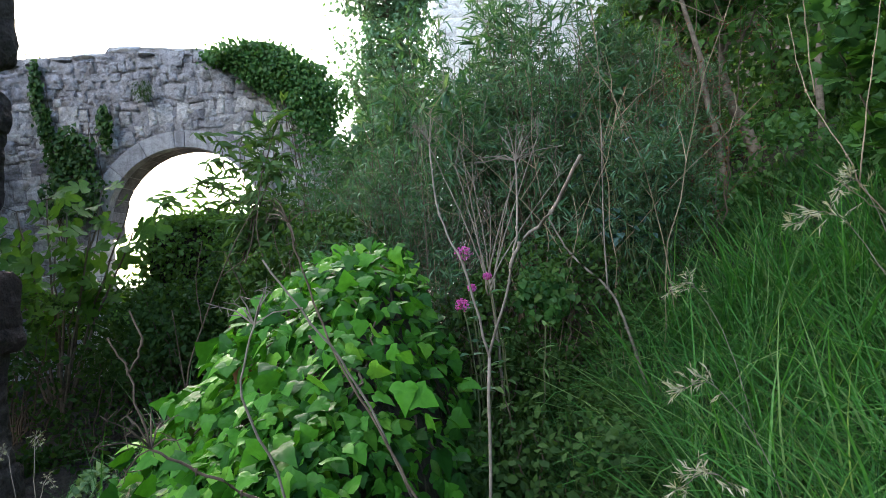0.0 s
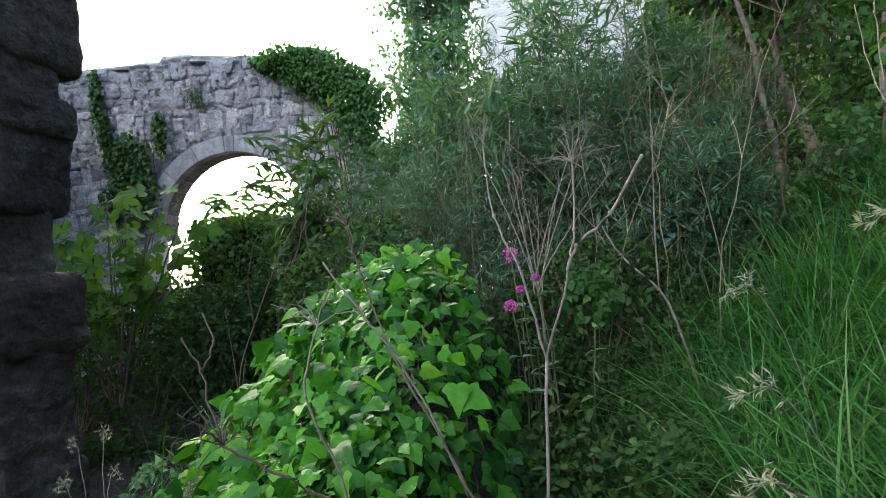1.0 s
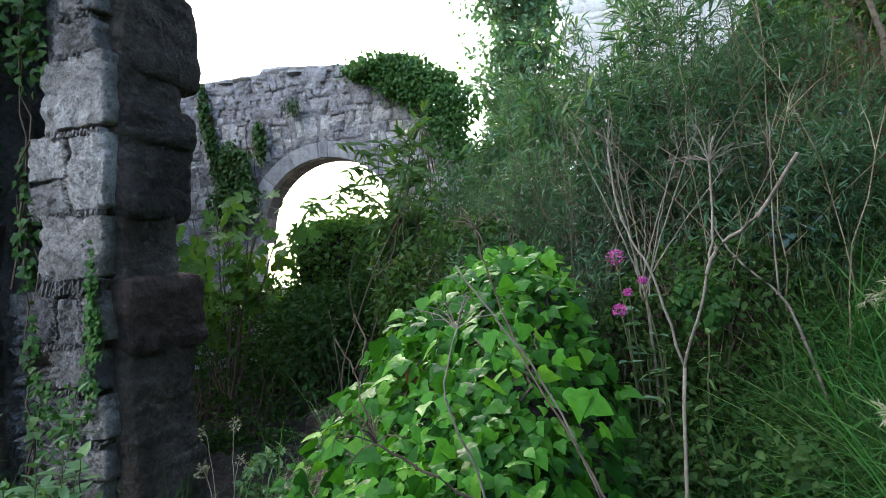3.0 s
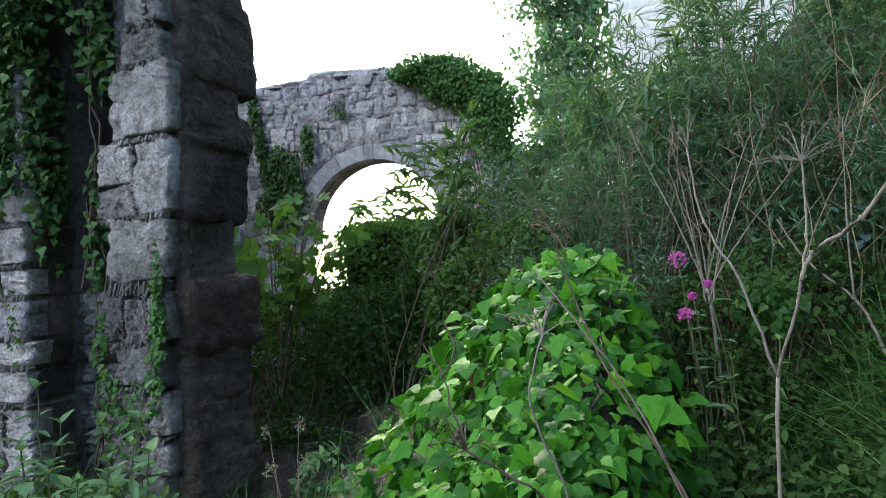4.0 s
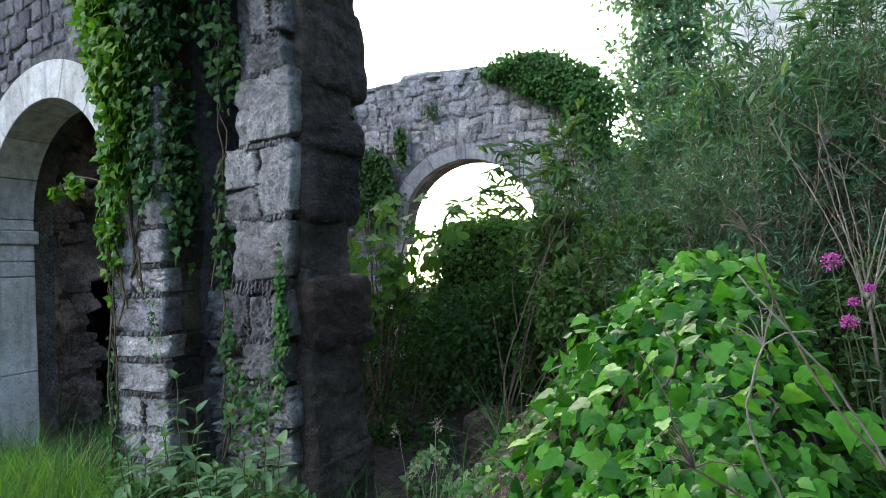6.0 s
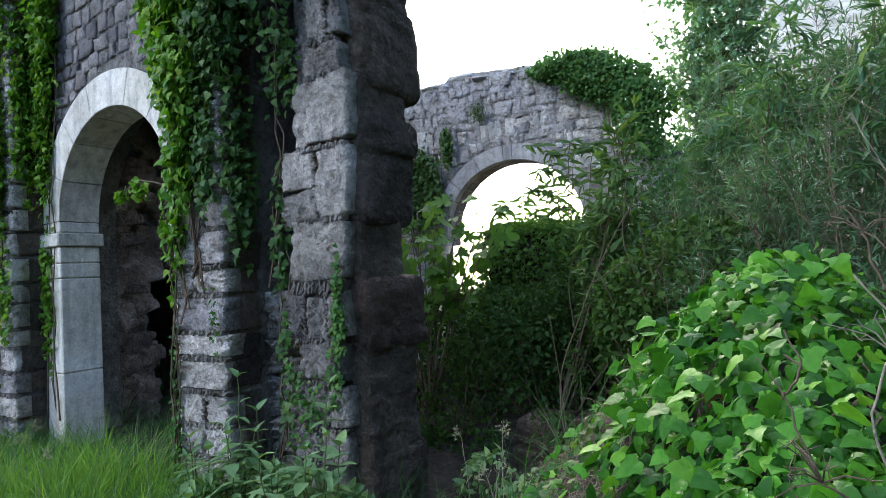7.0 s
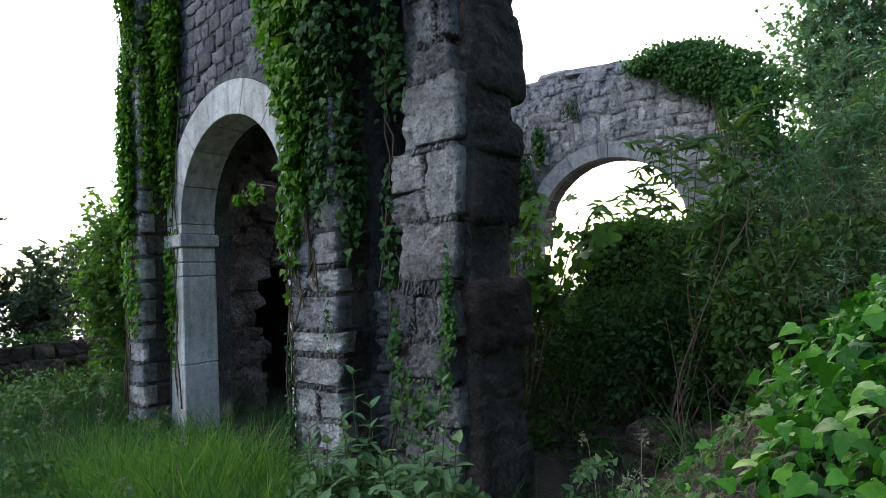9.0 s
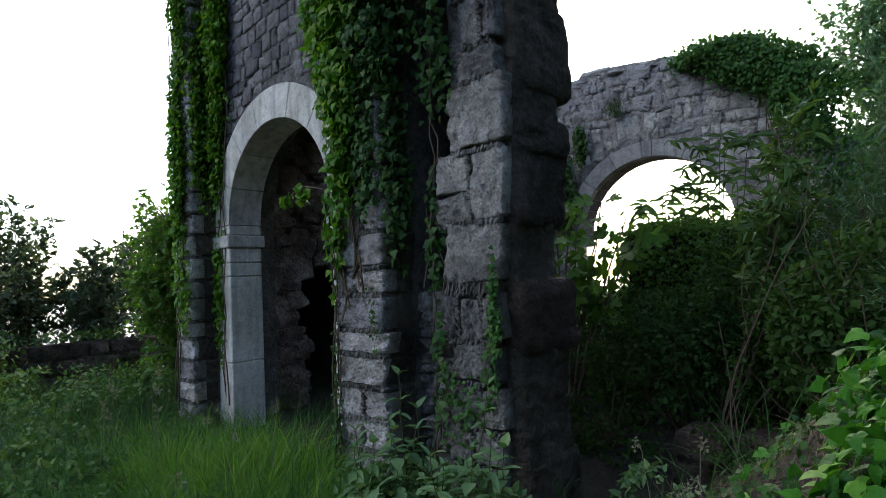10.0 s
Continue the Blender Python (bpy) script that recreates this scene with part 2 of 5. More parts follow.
def thing(name, label, category, group="", kind="", at=(0, 0, 0)):
    ob = new(name)
    ob.location = at
    ob.empty_display_size = 0.1
    return tagged(ob, label, category, group, kind)


def curve_pts(pts, steps=4, wob=0.0, rng=RNG):
    """A smooth line through the given points (Catmull-Rom), with a slight wander."""
    p = [np.array(q, float) for q in pts]
    p = [2 * p[0] - p[1]] + p + [2 * p[-1] - p[-2]]
    out = []
    for i in range(1, len(p) - 2):
        for k in range(steps):
            t = k / steps
            a, b, c, d = p[i - 1], p[i], p[i + 1], p[i + 2]
            out.append(0.5 * (2 * b + (c - a) * t + (2 * a - 5 * b + 4 * c - d) * t * t + (3 * b - a - 3 * c + d) * t ** 3) + rng.normal(0, wob, 3))
    out.append(p[-2])
    return out


def unit(a):
    return a / np.maximum(np.linalg.norm(a, axis=-1, keepdims=True), 1e-9)


def fan(outline, centre, fold=0.25, droop=0.15, cup=0.0):
    """A leaf blade as a fan of triangles: y along the leaf, folded along its midrib, tip bent down."""
    pts = [centre] + list(outline)
    v = np.array([(x, y, fold * abs(x) - droop * y * y + cup * math.sin(7 * x + 5 * y)) for x, y in pts])
    k = len(outline)
    f = np.array([(0, 1 + i, 1 + (i + 1) % k) for i in range(k)])
    return v, f


def mirrored(half):
    return half + [(-x, y) for x, y in reversed(half) if x > 1e-6]


def broad_leaf(outline, centre, fold, droop, roll):
    """A leaf blade of two rings: raised between its veins, edges rolled down, tip drooping."""
    c, o = np.array(centre, float), np.array(outline, float)
    xy = np.concatenate([c[None], c + 0.55 * (o - c), o])
    z = fold * np.abs(xy[:, 0]) - droop * xy[:, 1] ** 2 - roll * xy[:, 0] ** 2
    k = len(o)
    z[1:1 + k] += 0.02 + 0.02 * np.cos(np.arange(k) * 2.1)
    f = []
    for a in range(k):
        b = (a + 1) % k
        f += [(0, 1 + a, 1 + b), (1 + a, 1 + k + a, 1 + k + b), (1 + a, 1 + k + b, 1 + b)]
    return np.c_[xy, z], np.array(f)


IVY_SHAPES = [broad_leaf(mirrored([(0, 0.0), (0.12, -0.05), (0.27, -0.06), (0.42, 0.03), (0.6 - 0.03 * s, 0.22), (0.45, 0.31), (0.37, 0.4), (0.34, 0.54), (0.22, 0.72), (0, 1.0 + 0.05 * s)]), (0, 0.3), 0.16 + 0.12 * s, 0.12 + 0.14 * s, 0.3 + 0.3 * s) for s in (0, 1, 2, 0.5)]
IVY_SMALL = [fan(mirrored([(0, 0.0), (0.4, 0.05), (0.36, 0.42), (0, 1.0)]), (0, 0.35), 0.25, 0.2), fan(mirrored([(0, 0.0), (0.45, 0.12), (0.25, 0.55), (0, 0.9)]), (0, 0.35), 0.1, 0.35)]
LANCE = [(np.array([(0, 0, 0), (0.062, 0.35, 0.02), (-0.062, 0.35, 0.02), (0.05, 0.66, -0.02 - d), (-0.05, 0.66, -0.02 - d), (0, 1.0, -0.08 - 3 * d)]),
          np.array([(0, 1, 2), (1, 3, 2), (2, 3, 4), (3, 5, 4)])) for d in (0.0, 0.06, 0.12)]
BUDD = [fan(mirrored([(0, 0), (0.12, 0.2), (0.15, 0.45), (0.08, 0.8), (0, 1.0)]), (0, 0.45), 0.35, 0.25 + d) for d in (0, 0.25)]
DROOP = [fan(mirrored([(0, 0), (0.07, 0.2), (0.1, 0.45), (0.06, 0.78), (0, 1.0)]), (0, 0.45), 0.4, d) for d in (0.35, 0.6, 0.85)]
OVATE = [fan(mirrored([(0, 0), (0.24, 0.22), (0.26, 0.5), (0.12, 0.82), (0, 1.0)]), (0, 0.42), 0.3, 0.2), fan(mirrored([(0, 0), (0.3, 0.3), (0.22, 0.65), (0, 1.0)]), (0, 0.42), 0.1, 0.35)]
SMALL = [(np.array([(0, 0, 0), (0.3, 0.45, 0.08), (0, 1.0, -0.1), (-0.3, 0.45, 0.08)]), np.array([(0, 1, 2), (0, 2, 3)])),
         (np.array([(0, 0, 0), (0.24, 0.5, 0.0), (0, 1.0, -0.3), (-0.24, 0.5, 0.1)]), np.array([(0, 1, 2), (0, 2, 3)]))]
FIG = [fan(mirrored([(0, 0.05), (0.22, -0.1), (0.44, 0.0), (0.55, 0.2), (0.47, 0.32), (0.25, 0.3), (0.42, 0.5), (0.5, 0.66), (0.38, 0.74), (0.2, 0.58), (0.2, 0.82), (0.1, 0.97), (0, 1.0)]), (0, 0.35), 0.12, d) for d in (0.15, 0.35)]
PETAL = [(np.array([(0, 0, 0), (0.3, 0.7, 0.1), (0, 1.0, 0.0), (-0.3, 0.7, 0.1)]), np.array([(0, 1, 2), (0, 2, 3)]))]


def blade_shape(bend, w=0.022, lean=0.0):
    v, f = [], []
    for i in range(5):
        t = i / 4
        y, z = math.sin(t * bend) / max(bend, 1e-3), (1 - math.cos(t * bend)) / max(bend, 1e-3)
        ww = w * (1 - t ** 2.2) + 0.0006
        v += [(-ww / 2, y, -z), (ww / 2, y, -z)]
        if i:
            f += [(2 * i - 2, 2 * i - 1, 2 * i + 1), (2 * i - 2, 2 * i + 1, 2 * i)]
    return np.array(v), np.array(f)


BLADES = [blade_shape(b, w) for b, w in ((0.5, 0.008), (1.1, 0.0095), (1.7, 0.008), (2.3, 0.009))]


BLADES_WIDE = [blade_shape(b, w) for b, w in ((0.6, 0.0095), (1.2, 0.011), (1.9, 0.0095))]


def spread(name, shapes, pos, normal, tip, size, mat, rng=RNG):
    """One mesh of many leaves: each shape placed at pos, facing normal, pointing to tip."""
    n = len(pos)
    pos, size = np.asarray(pos, float), np.asarray(size, float)
    y = unit(np.asarray(tip, float))
    z = np.asarray(normal, float) - (np.asarray(normal, float) * y).sum(1, keepdims=True) * y
    z = unit(z + 1e-6)
    x = np.cross(y, z)
    which = rng.integers(0, len(shapes), n)
    vs, fs, off = [], [], 0
    for k, (sv, sf) in enumerate(shapes):
        i = np.nonzero(which == k)[0]
        if not len(i):
            continue
        w = pos[i, None] + size[i, None, None] * (sv[None, :, 0, None] * x[i, None] + sv[None, :, 1, None] * y[i, None] + sv[None, :, 2, None] * z[i, None])
        vs.append(w.reshape(-1, 3))
        fs.append((sf[None] + (off + np.arange(len(i)) * len(sv))[:, None, None]).reshape(-1, 3))
        off += len(i) * len(sv)
    v, f = np.concatenate(vs), np.concatenate(fs)
    me = bpy.data.meshes.new(name)
    me.vertices.add(len(v))
    me.vertices.foreach_set("co", v.astype(np.float32).ravel())
    me.loops.add(len(f) * 3)
    me.loops.foreach_set("vertex_index", f.astype(np.int32).ravel())
    me.polygons.add(len(f))
    me.polygons.foreach_set("loop_start", np.arange(0, len(f) * 3, 3, dtype=np.int32))
    me.materials.append(mat)
    me.polygons.foreach_set("use_smooth", [True] * len(f))
    me.update(calc_edges=True)
    return me


# ---- ground ----
def smooth(a, b, x):
    t = np.clip((x - a) / (b - a), 0, 1)
    return t * t * (3 - 2 * t)


def base_height(x, y):
    x, y = np.asarray(x, float), np.asarray(y, float)
    hill = 0.48 * np.maximum(0, x - 0.15) + 0.27 * np.maximum(0, y - 1.5) * smooth(-0.9, 0.7, x)
    hill = hill + 0.7 * np.maximum(0, x - 2.6) + 0.3 * np.maximum(0, y - 6) * smooth(0.5, 3, x)
    z = 0.42 + 12.0 * np.tanh(hill / 12.0)
    z = z - 0.12 * np.exp(-((x + 1.5) ** 2 + (y - 2.3) ** 2) / 0.4)
    fall = 0.35 * np.maximum(0, np.hypot(x, y) - 11) * smooth(0, -6, x - 0.2 * y)
    z = z - 22 * np.tanh(fall / 22)
    far = np.maximum(0, np.hypot(x, y) - 60)
    return z - 40 * np.tanh(far / 80)


def mound_height(x, y):
    """The bank of rubble under the ivy."""
    x, y = np.asarray(x, float), np.asarray(y, float)
    top = np.interp(y, [-0.2, 0.25, 0.5, 0.7, 0.9, 1.1, 1.3, 1.5, 1.7, 1.95, 2.1, 2.25, 2.45, 2.8, 3.3], [0.2, 0.48, 0.82, 1.0, 1.05, 1.09, 1.16, 1.25, 1.3, 1.4, 1.46, 1.465, 1.29, 0.8, 0.2])
    left = np.maximum(0, np.interp(y, [0.5, 0.8, 1.1, 1.3, 1.5, 1.65, 2.0, 2.2], [-0.32, -0.38, -0.42, -0.46, -0.5, -0.54, -0.53, -0.48]) - x)
    right = np.maximum(0, x + np.interp(y, [0.6, 1.2, 1.5, 1.8, 2.2], [0.31, 0.26, 0.26, 0.29, 0.32]))
    return top - 0.9 * left - 0.1 * left ** 2 - 2.7 * right


def ground_height(x, y):
    a, b = base_height(x, y), mound_height(x, y)
    return np.maximum(a, b)


def axis(a, b, fine, lo, hi):
    inner = np.arange(a, b + 1e-6, fine)
    left = a - np.geomspace(fine * 1.5, a - lo, 26)[::-1]
    right = b + np.geomspace(fine * 1.5, hi - b, 26)
    return np.concatenate([left, inner, right])


def make_ground():
    xs, ys = axis(-6, 3, 0.07, -3000, 3000), axis(-1.5, 6, 0.07, -3000, 3000)
    X, Y = np.meshgrid(xs, ys)
    Z = ground_height(X, Y)
    near = np.exp(-(np.hypot(X, Y) / 14) ** 2)
    bump = np.array([noise.noise((a * 2.3, b * 2.3, 0)) * 0.05 + noise.noise((a * 9, b * 9, 3)) * 0.02 for a, b in zip(X.ravel(), Y.ravel())]).reshape(X.shape)
    bank = mound_height(X, Y) > base_height(X, Y)
    Z = Z + bump * near * np.where(bank, 0.35, 1.0) - np.where(bank, 0.025, 0.0)
    nx, ny = len(xs), len(ys)
    v = np.c_[X.ravel(), Y.ravel(), Z.ravel()]
    i = (np.arange(ny - 1)[:, None] * nx + np.arange(nx - 1)[None]).ravel()
    f = np.c_[i, i + 1, i + nx + 1, i + nx]
    me = bpy.data.meshes.new("ground")
    me.from_pydata(v.tolist(), [], f.tolist())
    me.polygons.foreach_set("use_smooth", [True] * len(f))
    me.materials.append(M_EARTH)
    tagged(new("ground", me), "dark earth with leaf litter rising to a bank", "ground", kind="structure")
    g = Geo()
    g.add([(-3000, -3000, -14), (3000, -3000, -14), (3000, 3000, -14), (-3000, 3000, -14)], [(0, 1, 2, 3)])
    tagged(new("water", g.mesh("water", M_SEA)), "calm grey sea far below the ruin", "sea", kind="structure")


make_ground()


# ---- masonry ----
def stone_shape(name, seed, mat, rough=0.07, edge=0.12, skew=0.03, inner=1, pit=0.0):
    """A hewn block of unit size, front to -y: uneven pitted face, narrow worn arrises, outline not quite square."""
    rng = np.random.default_rng(seed)
    c = [-0.5, -0.482] + [0.8 * (k + 1) / (inner + 1) - 0.4 for k in range(inner)] + [0.482, 0.5]
    n = len(c)
    sk = rng.normal(0, skew, (2, 2, 2))
    v, f = [], []
    for j in range(n):
        for i in range(n):
            a, b = c[i], c[j]
            border = i in (0, n - 1) or j in (0, n - 1)
            corner = i in (0, n - 1) and j in (0, n - 1)
            s, t = a + 0.5, b + 0.5
            off = (1 - s) * (1 - t) * sk[0, 0] + s * (1 - t) * sk[1, 0] + (1 - s) * t * sk[0, 1] + s * t * sk[1, 1]
            lump = noise.noise((a * 2.2 + seed, b * 2.2, seed * 0.37)) * rough * 2.2 + noise.noise((a * 7 + seed, b * 7, 4.0)) * pit + noise.noise((a * 17 + seed, b * 17, 2.0)) * pit * 0.5
            y = -0.5 + (edge * (1.7 if corner else 1.0) if border else 0) + lump + rng.normal(0, rough * 0.3)
            sh = 0.06 if corner else 0
            wob = 0.045 * noise.noise((a * 5 + seed, b * 5, 9.0)) if border else 0
            v.append((a * (1 - sh + wob) + off[0], y, b * (1 - sh + wob) + off[1]))
    for j in range(n - 1):
        for i in range(n - 1):
            q = j * n + i
            f.append((q, q + 1, q + n + 1, q + n))
    loop = [i for i in range(n)] + [n * j + n - 1 for j in range(1, n)] + [n * (n - 1) + i for i in range(n - 2, -1, -1)] + [n * j for j in range(n - 2, 0, -1)]
    o = len(v)
    for q in loop:
        v.append((v[q][0], 0.5, v[q][2]))
    k = len(loop)
    for q in range(k):
        f.append((loop[q], o + q, o + (q + 1) % k, loop[(q + 1) % k]))
    f.append(tuple(o + q for q in range(k))[::-1])
    me = bpy.data.meshes.new(name)
    me.from_pydata(v, [], f)
    me.materials.append(mat)
    me.polygons.foreach_set("use_smooth", [True] * len(f))
    me.update()
    return me


def stone_set(name, mat, count=10, seed=0, **kw):
    return [stone_shape(name, seed + i, mat, **kw) for i in range(count)]


def lay(shapes, parent, frame_m, u0, u1, z0, z1, depth, rng, name="stone", tilt=1.5):
    """One block between u0..u1 and z0..z1 on a wall whose own frame is frame_m (x along, -y out)."""
    ob = new(name, shapes[int(rng.integers(len(shapes)))])
    ob.parent = parent
    flip = 1 if rng.random() < 0.5 else -1
    m = frame_m @ pose((u0 + u1) / 2, depth[0] + depth[1] / 2, (z0 + z1) / 2, 0, rng.normal(0, tilt), 0) @ Matrix.Diagonal((flip * (u1 - u0), depth[1], z1 - z0, 1))
    ob.matrix_basis = m
    return ob


def courses(shapes, parent, frame_m, u0, u1, z0, z1, wid, hei, keep, rng, gap=0.014, proud=0.03, limit=300, tilt=1.5, wave=0.0):
    """Rough courses of stones of uneven size; keep(u, z, w, h) says which ones stand."""
    z, made, rest = z0, 0, Geo()
    while z < z1:
        h = rng.uniform(*hei)
        u = u0 - rng.uniform(0, wid[0])
        while u < u1:
            w = rng.uniform(*wid)
            split = rng.random() < 0.22 and h > 0.13
            for a, b in ((0, 0.5), (0.5, 1.0)) if split else ((0, 1),):
                zz, hh = z + h * a + rng.normal(0, 0.006) + wave * math.sin(3.1 * u + 2 * z), h * (b - a) * (1 + (0.25 * rng.random() if wave else 0))
                if keep(u + w / 2, zz + hh / 2, w, hh):
                    d = rng.uniform(0.2, 1.0) * proud
                    box = (u + gap / 2, u + w - gap / 2, zz + gap / 2, zz + hh - gap / 2)
                    if made < limit:
                        lay(shapes, parent, frame_m, *box, (-d, 0.10), rng, tilt=tilt)
                    else:
                        me = shapes[int(rng.integers(len(shapes)))]
                        m = frame_m @ pose((box[0] + box[1]) / 2, 0.05 - d, (box[2] + box[3]) / 2, 0, rng.normal(0, tilt), 0) @ Matrix.Diagonal((box[1] - box[0], 0.1, box[3] - box[2], 1))
                        rest.add([m @ v.co for v in me.vertices], [tuple(f.vertices) for f in me.polygons])
                    made += 1
            u += w
        z += h
    if rest.v:
        part("rubble_stones", rest.mesh("rubble_stones", shapes[0].materials[0], True), parent, kind="stuff")
    return made


def gallets(g, frame_m, u0, u1, z, rng, h=0.027, out=0.018):
    """Small chips of stone pressed side by side into a mortar joint."""
    u = u0
    while u < u1:
        w = rng.uniform(0.007, 0.016)
        hh = h * rng.uniform(0.75, 1.1)
        m = frame_m @ pose(u + w / 2, -out * rng.uniform(0.2, 1.2), z + rng.normal(0, 0.003), rng.normal(0, 8), 24 + rng.normal(0, 14), rng.normal(0, 8))
        c = [m @ Vector((sx * w * 0.33, sy * 0.02, sz * hh / 2)) for sx in (-1, 1) for sy in (-1, 1) for sz in (-1, 1)]
        g.add(c, [(0, 1, 3, 2), (4, 6, 7, 5), (0, 4, 5, 1), (2, 3, 7, 6), (0, 2, 6, 4), (1, 5, 7, 3)])
        u += w


def arch_outline(u0, u1, z0, z1, c, spring, r, steps=28, top=None):
    """Outline of a wall with one round-headed opening, in the wall's plane."""
    pts = [(u0, z0), (c - r, z0), (c - r, spring)]
    pts += [(c - r * math.cos(math.pi * k / steps), spring + r * math.sin(math.pi * k / steps)) for k in range(1, steps)]
    pts += [(c + r, spring), (c + r, z0), (u1, z0)]
    return pts + (top or [(u1, z1), (u0, z1)])


def slab(outline, y0, y1):
    g = Geo()
    k = len(outline)
    g.v = [(u, y0, z) for u, z in outline] + [(u, y1, z) for u, z in outline]
    g.f = [tuple(range(k)), tuple(range(2 * k - 1, k - 1, -1))] + [(i, i + k, (i + 1) % k + k, (i + 1) % k) for i in range(k)]
    return g


def voussoir(a0, a1, r0, r1, y0, y1):
    """A wedge of an arch ring between two angles, with slightly eased edges."""
    g = Geo()
    n, e = 5, 0.004
    for y, s in ((y0 + e, 0), (y0, e), (y1, e), (y1, 0)):
        ra, rb = r0 + s, r1 - s
        da = s / r1
        for k in range(n + 1):
            a = a0 + da + (a1 - a0 - 2 * da) * k / n
            g.v += [(-ra * math.cos(a), y, ra * math.sin(a)), (-rb * math.cos(a), y, rb * math.sin(a))]
    row = 2 * (n + 1)
    for j in range(3):
        for k in range(n):
            q = j * row + 2 * k
            g.f += [(q, q + row, q + row + 2, q + 2), (q + 1, q + 3, q + row + 3, q + row + 1)]
        g.f += [(j * row, j * row + 1, (j + 1) * row + 1, (j + 1) * row), (j * row + row - 2, (j + 1) * row + row - 2, (j + 1) * row + row - 1, j * row + row - 1)]
    for k in range(n):
        q = 2 * k
        g.f.append((row + q, row + q + 2, row + q + 3, row + q + 1))
    return g


def ashlar(w, d, h, e=0.008):
    """A dressed block, its long edges eased, base at the origin's height."""
    bm = bmesh.new()
    bmesh.ops.create_cube(bm, size=1)
    bmesh.ops.scale(bm, vec=(w, d, h), verts=bm.verts)
    bmesh.ops.bevel(bm, geom=bm.edges[:], offset=e, segments=1, affect="EDGES")
    me = bpy.data.meshes.new("ashlar")
    bm.to_mesh(me)
    bm.free()
    me.materials.append(M_DRESSED)
    return me


def ring(parent, frame_m, c, spring, r0, r1, y0, y1, angles, mat=None):
    for a0, a1 in zip(angles[:-1], angles[1:]):
        me = voussoir(a0 + 0.0022, a1 - 0.0022, r0, r1, y0, y1).mesh("voussoir", mat or M_DRESSED)
        ob = part("voussoir", me, parent)
        ob.matrix_basis = frame_m @ pose(c, 0, spring)


# the front wall: its face lies in the plane y = 2
FC, FS, FR0, FR1 = -4.17, 2.04, 0.69, 0.93
F_TOP = 4.6
IDENT = Matrix.Identity(4)


def front_wall():
    core = slab(arch_outline(-5.38, -2.81, 0.1, F_TOP, FC, FS, FR1 - 0.02), 2.03, 2.5)
    core.box((-2.48, 2.06, 0.1), (-2.26, 2.5, F_TOP))
    core.box((-2.81, 2.4, 0.1), (-2.48, 2.5, F_TOP))
    w = tagged(new("wall_front", core.mesh("wall_front", M_MORTAR)),
               "tall ruined limestone wall with an arched opening, ivy on its buttresses", "wall", kind="structure")
    rng = np.random.default_rng(11)
    small = stone_set("stone", M_UPPER, 12, 100, rough=0.07, edge=0.1, skew=0.045, inner=2, pit=0.1)

    def keep(u, z, ww, hh):
        if abs(u - FC) < FR1 + ww / 2 and z - hh / 2 < FS:
            return False
        if math.hypot(u - FC, z - FS) < FR1 + 0.5 * min(ww, hh):
            return False
        return -5.3 < u < -3.0 and z > 2.0

    f = pose(0, 2.03, 0)
    courses(small, w, f, -5.2, -3.0, 2.0, 4.2, (0.08, 0.2), (0.07, 0.13), keep, rng, gap=0.018, proud=0.018, tilt=1.6, wave=0.008)
    # arch ring, imposts and jambs
    ring(w, pose(0, 0, 0), FC, FS, FR0, FR1, 1.985, 2.26, [0, 0.42, 0.86, 1.28, 1.86, 2.28, 2.72, math.pi])
    for s in (-1, 1):
        x = FC + s * (FR0 + FR1) / 2
        for z0, z1, grow in ((1.96, 2.04, 0), (1.86, 1.96, 0.022), (1.74, 1.86, 0), (1.63, 1.74, 0), (0.95, 1.63, 0), (0.2, 0.95, 0)):
            ob = part("jamb_stone", ashlar(FR1 - FR0 + 2 * grow, 0.275 + 2 * grow, z1 - z0 - 0.004), w)
            ob.matrix_basis = pose(x, 2.1225, (z0 + z1) / 2)
    return w


def pier(name, x0, x1, y0, y1, rows, seed, label, shapes, split=0.6):
    g = Geo()
    g.box((x0 + 0.03, y0 + 0.03, 0.1), (x1 - 0.03, y1, rows[-1]))
    w = tagged(new(name, g.mesh(name, M_MORTAR)), label, "buttress", kind="structure")
    rng = np.random.default_rng(seed)
    f = pose(0, y0 + 0.03, 0)
    chips = Geo()
    side = pose(x1 - 0.03, 0, 0, 0, 0, 90)
    other = pose(x0 + 0.03, 0, 0, 0, 0, -90)
    for z0, z1 in zip(rows[:-1], rows[1:]):
        cut = x0 + (x1 - x0) * rng.uniform(0.35, 0.65)
        spans = [(x0, cut), (cut, x1)] if rng.random() < split else [(x0, x1)]
        for a, b in spans:
            lay(shapes, w, f, a + 0.006, b - 0.006, z0 + 0.014, z1 - 0.012, (-0.018 - rng.uniform(0, 0.012), 0.1), rng, tilt=0.8)
        gallets(chips, f, x0 + 0.01, x1 - 0.01, z0, rng)
        if len(spans) > 1 and rng.random() < 0.5:
            gallets(chips, f @ pose(cut, 0, (z0 + z1) / 2, 0, 90, 0), -(z1 - z0) / 2 + 0.02, (z1 - z0) / 2 - 0.02, 0, rng, 0.02)
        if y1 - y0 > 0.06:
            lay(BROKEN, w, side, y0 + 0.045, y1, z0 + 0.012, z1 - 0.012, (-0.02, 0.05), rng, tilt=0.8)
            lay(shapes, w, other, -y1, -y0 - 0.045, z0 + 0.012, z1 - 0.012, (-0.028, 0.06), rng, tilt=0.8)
    part("gallet_chips", chips.mesh("gallet_chips", M_CHIP), w, "dark stone chips in the joints", "stuff")
    return w


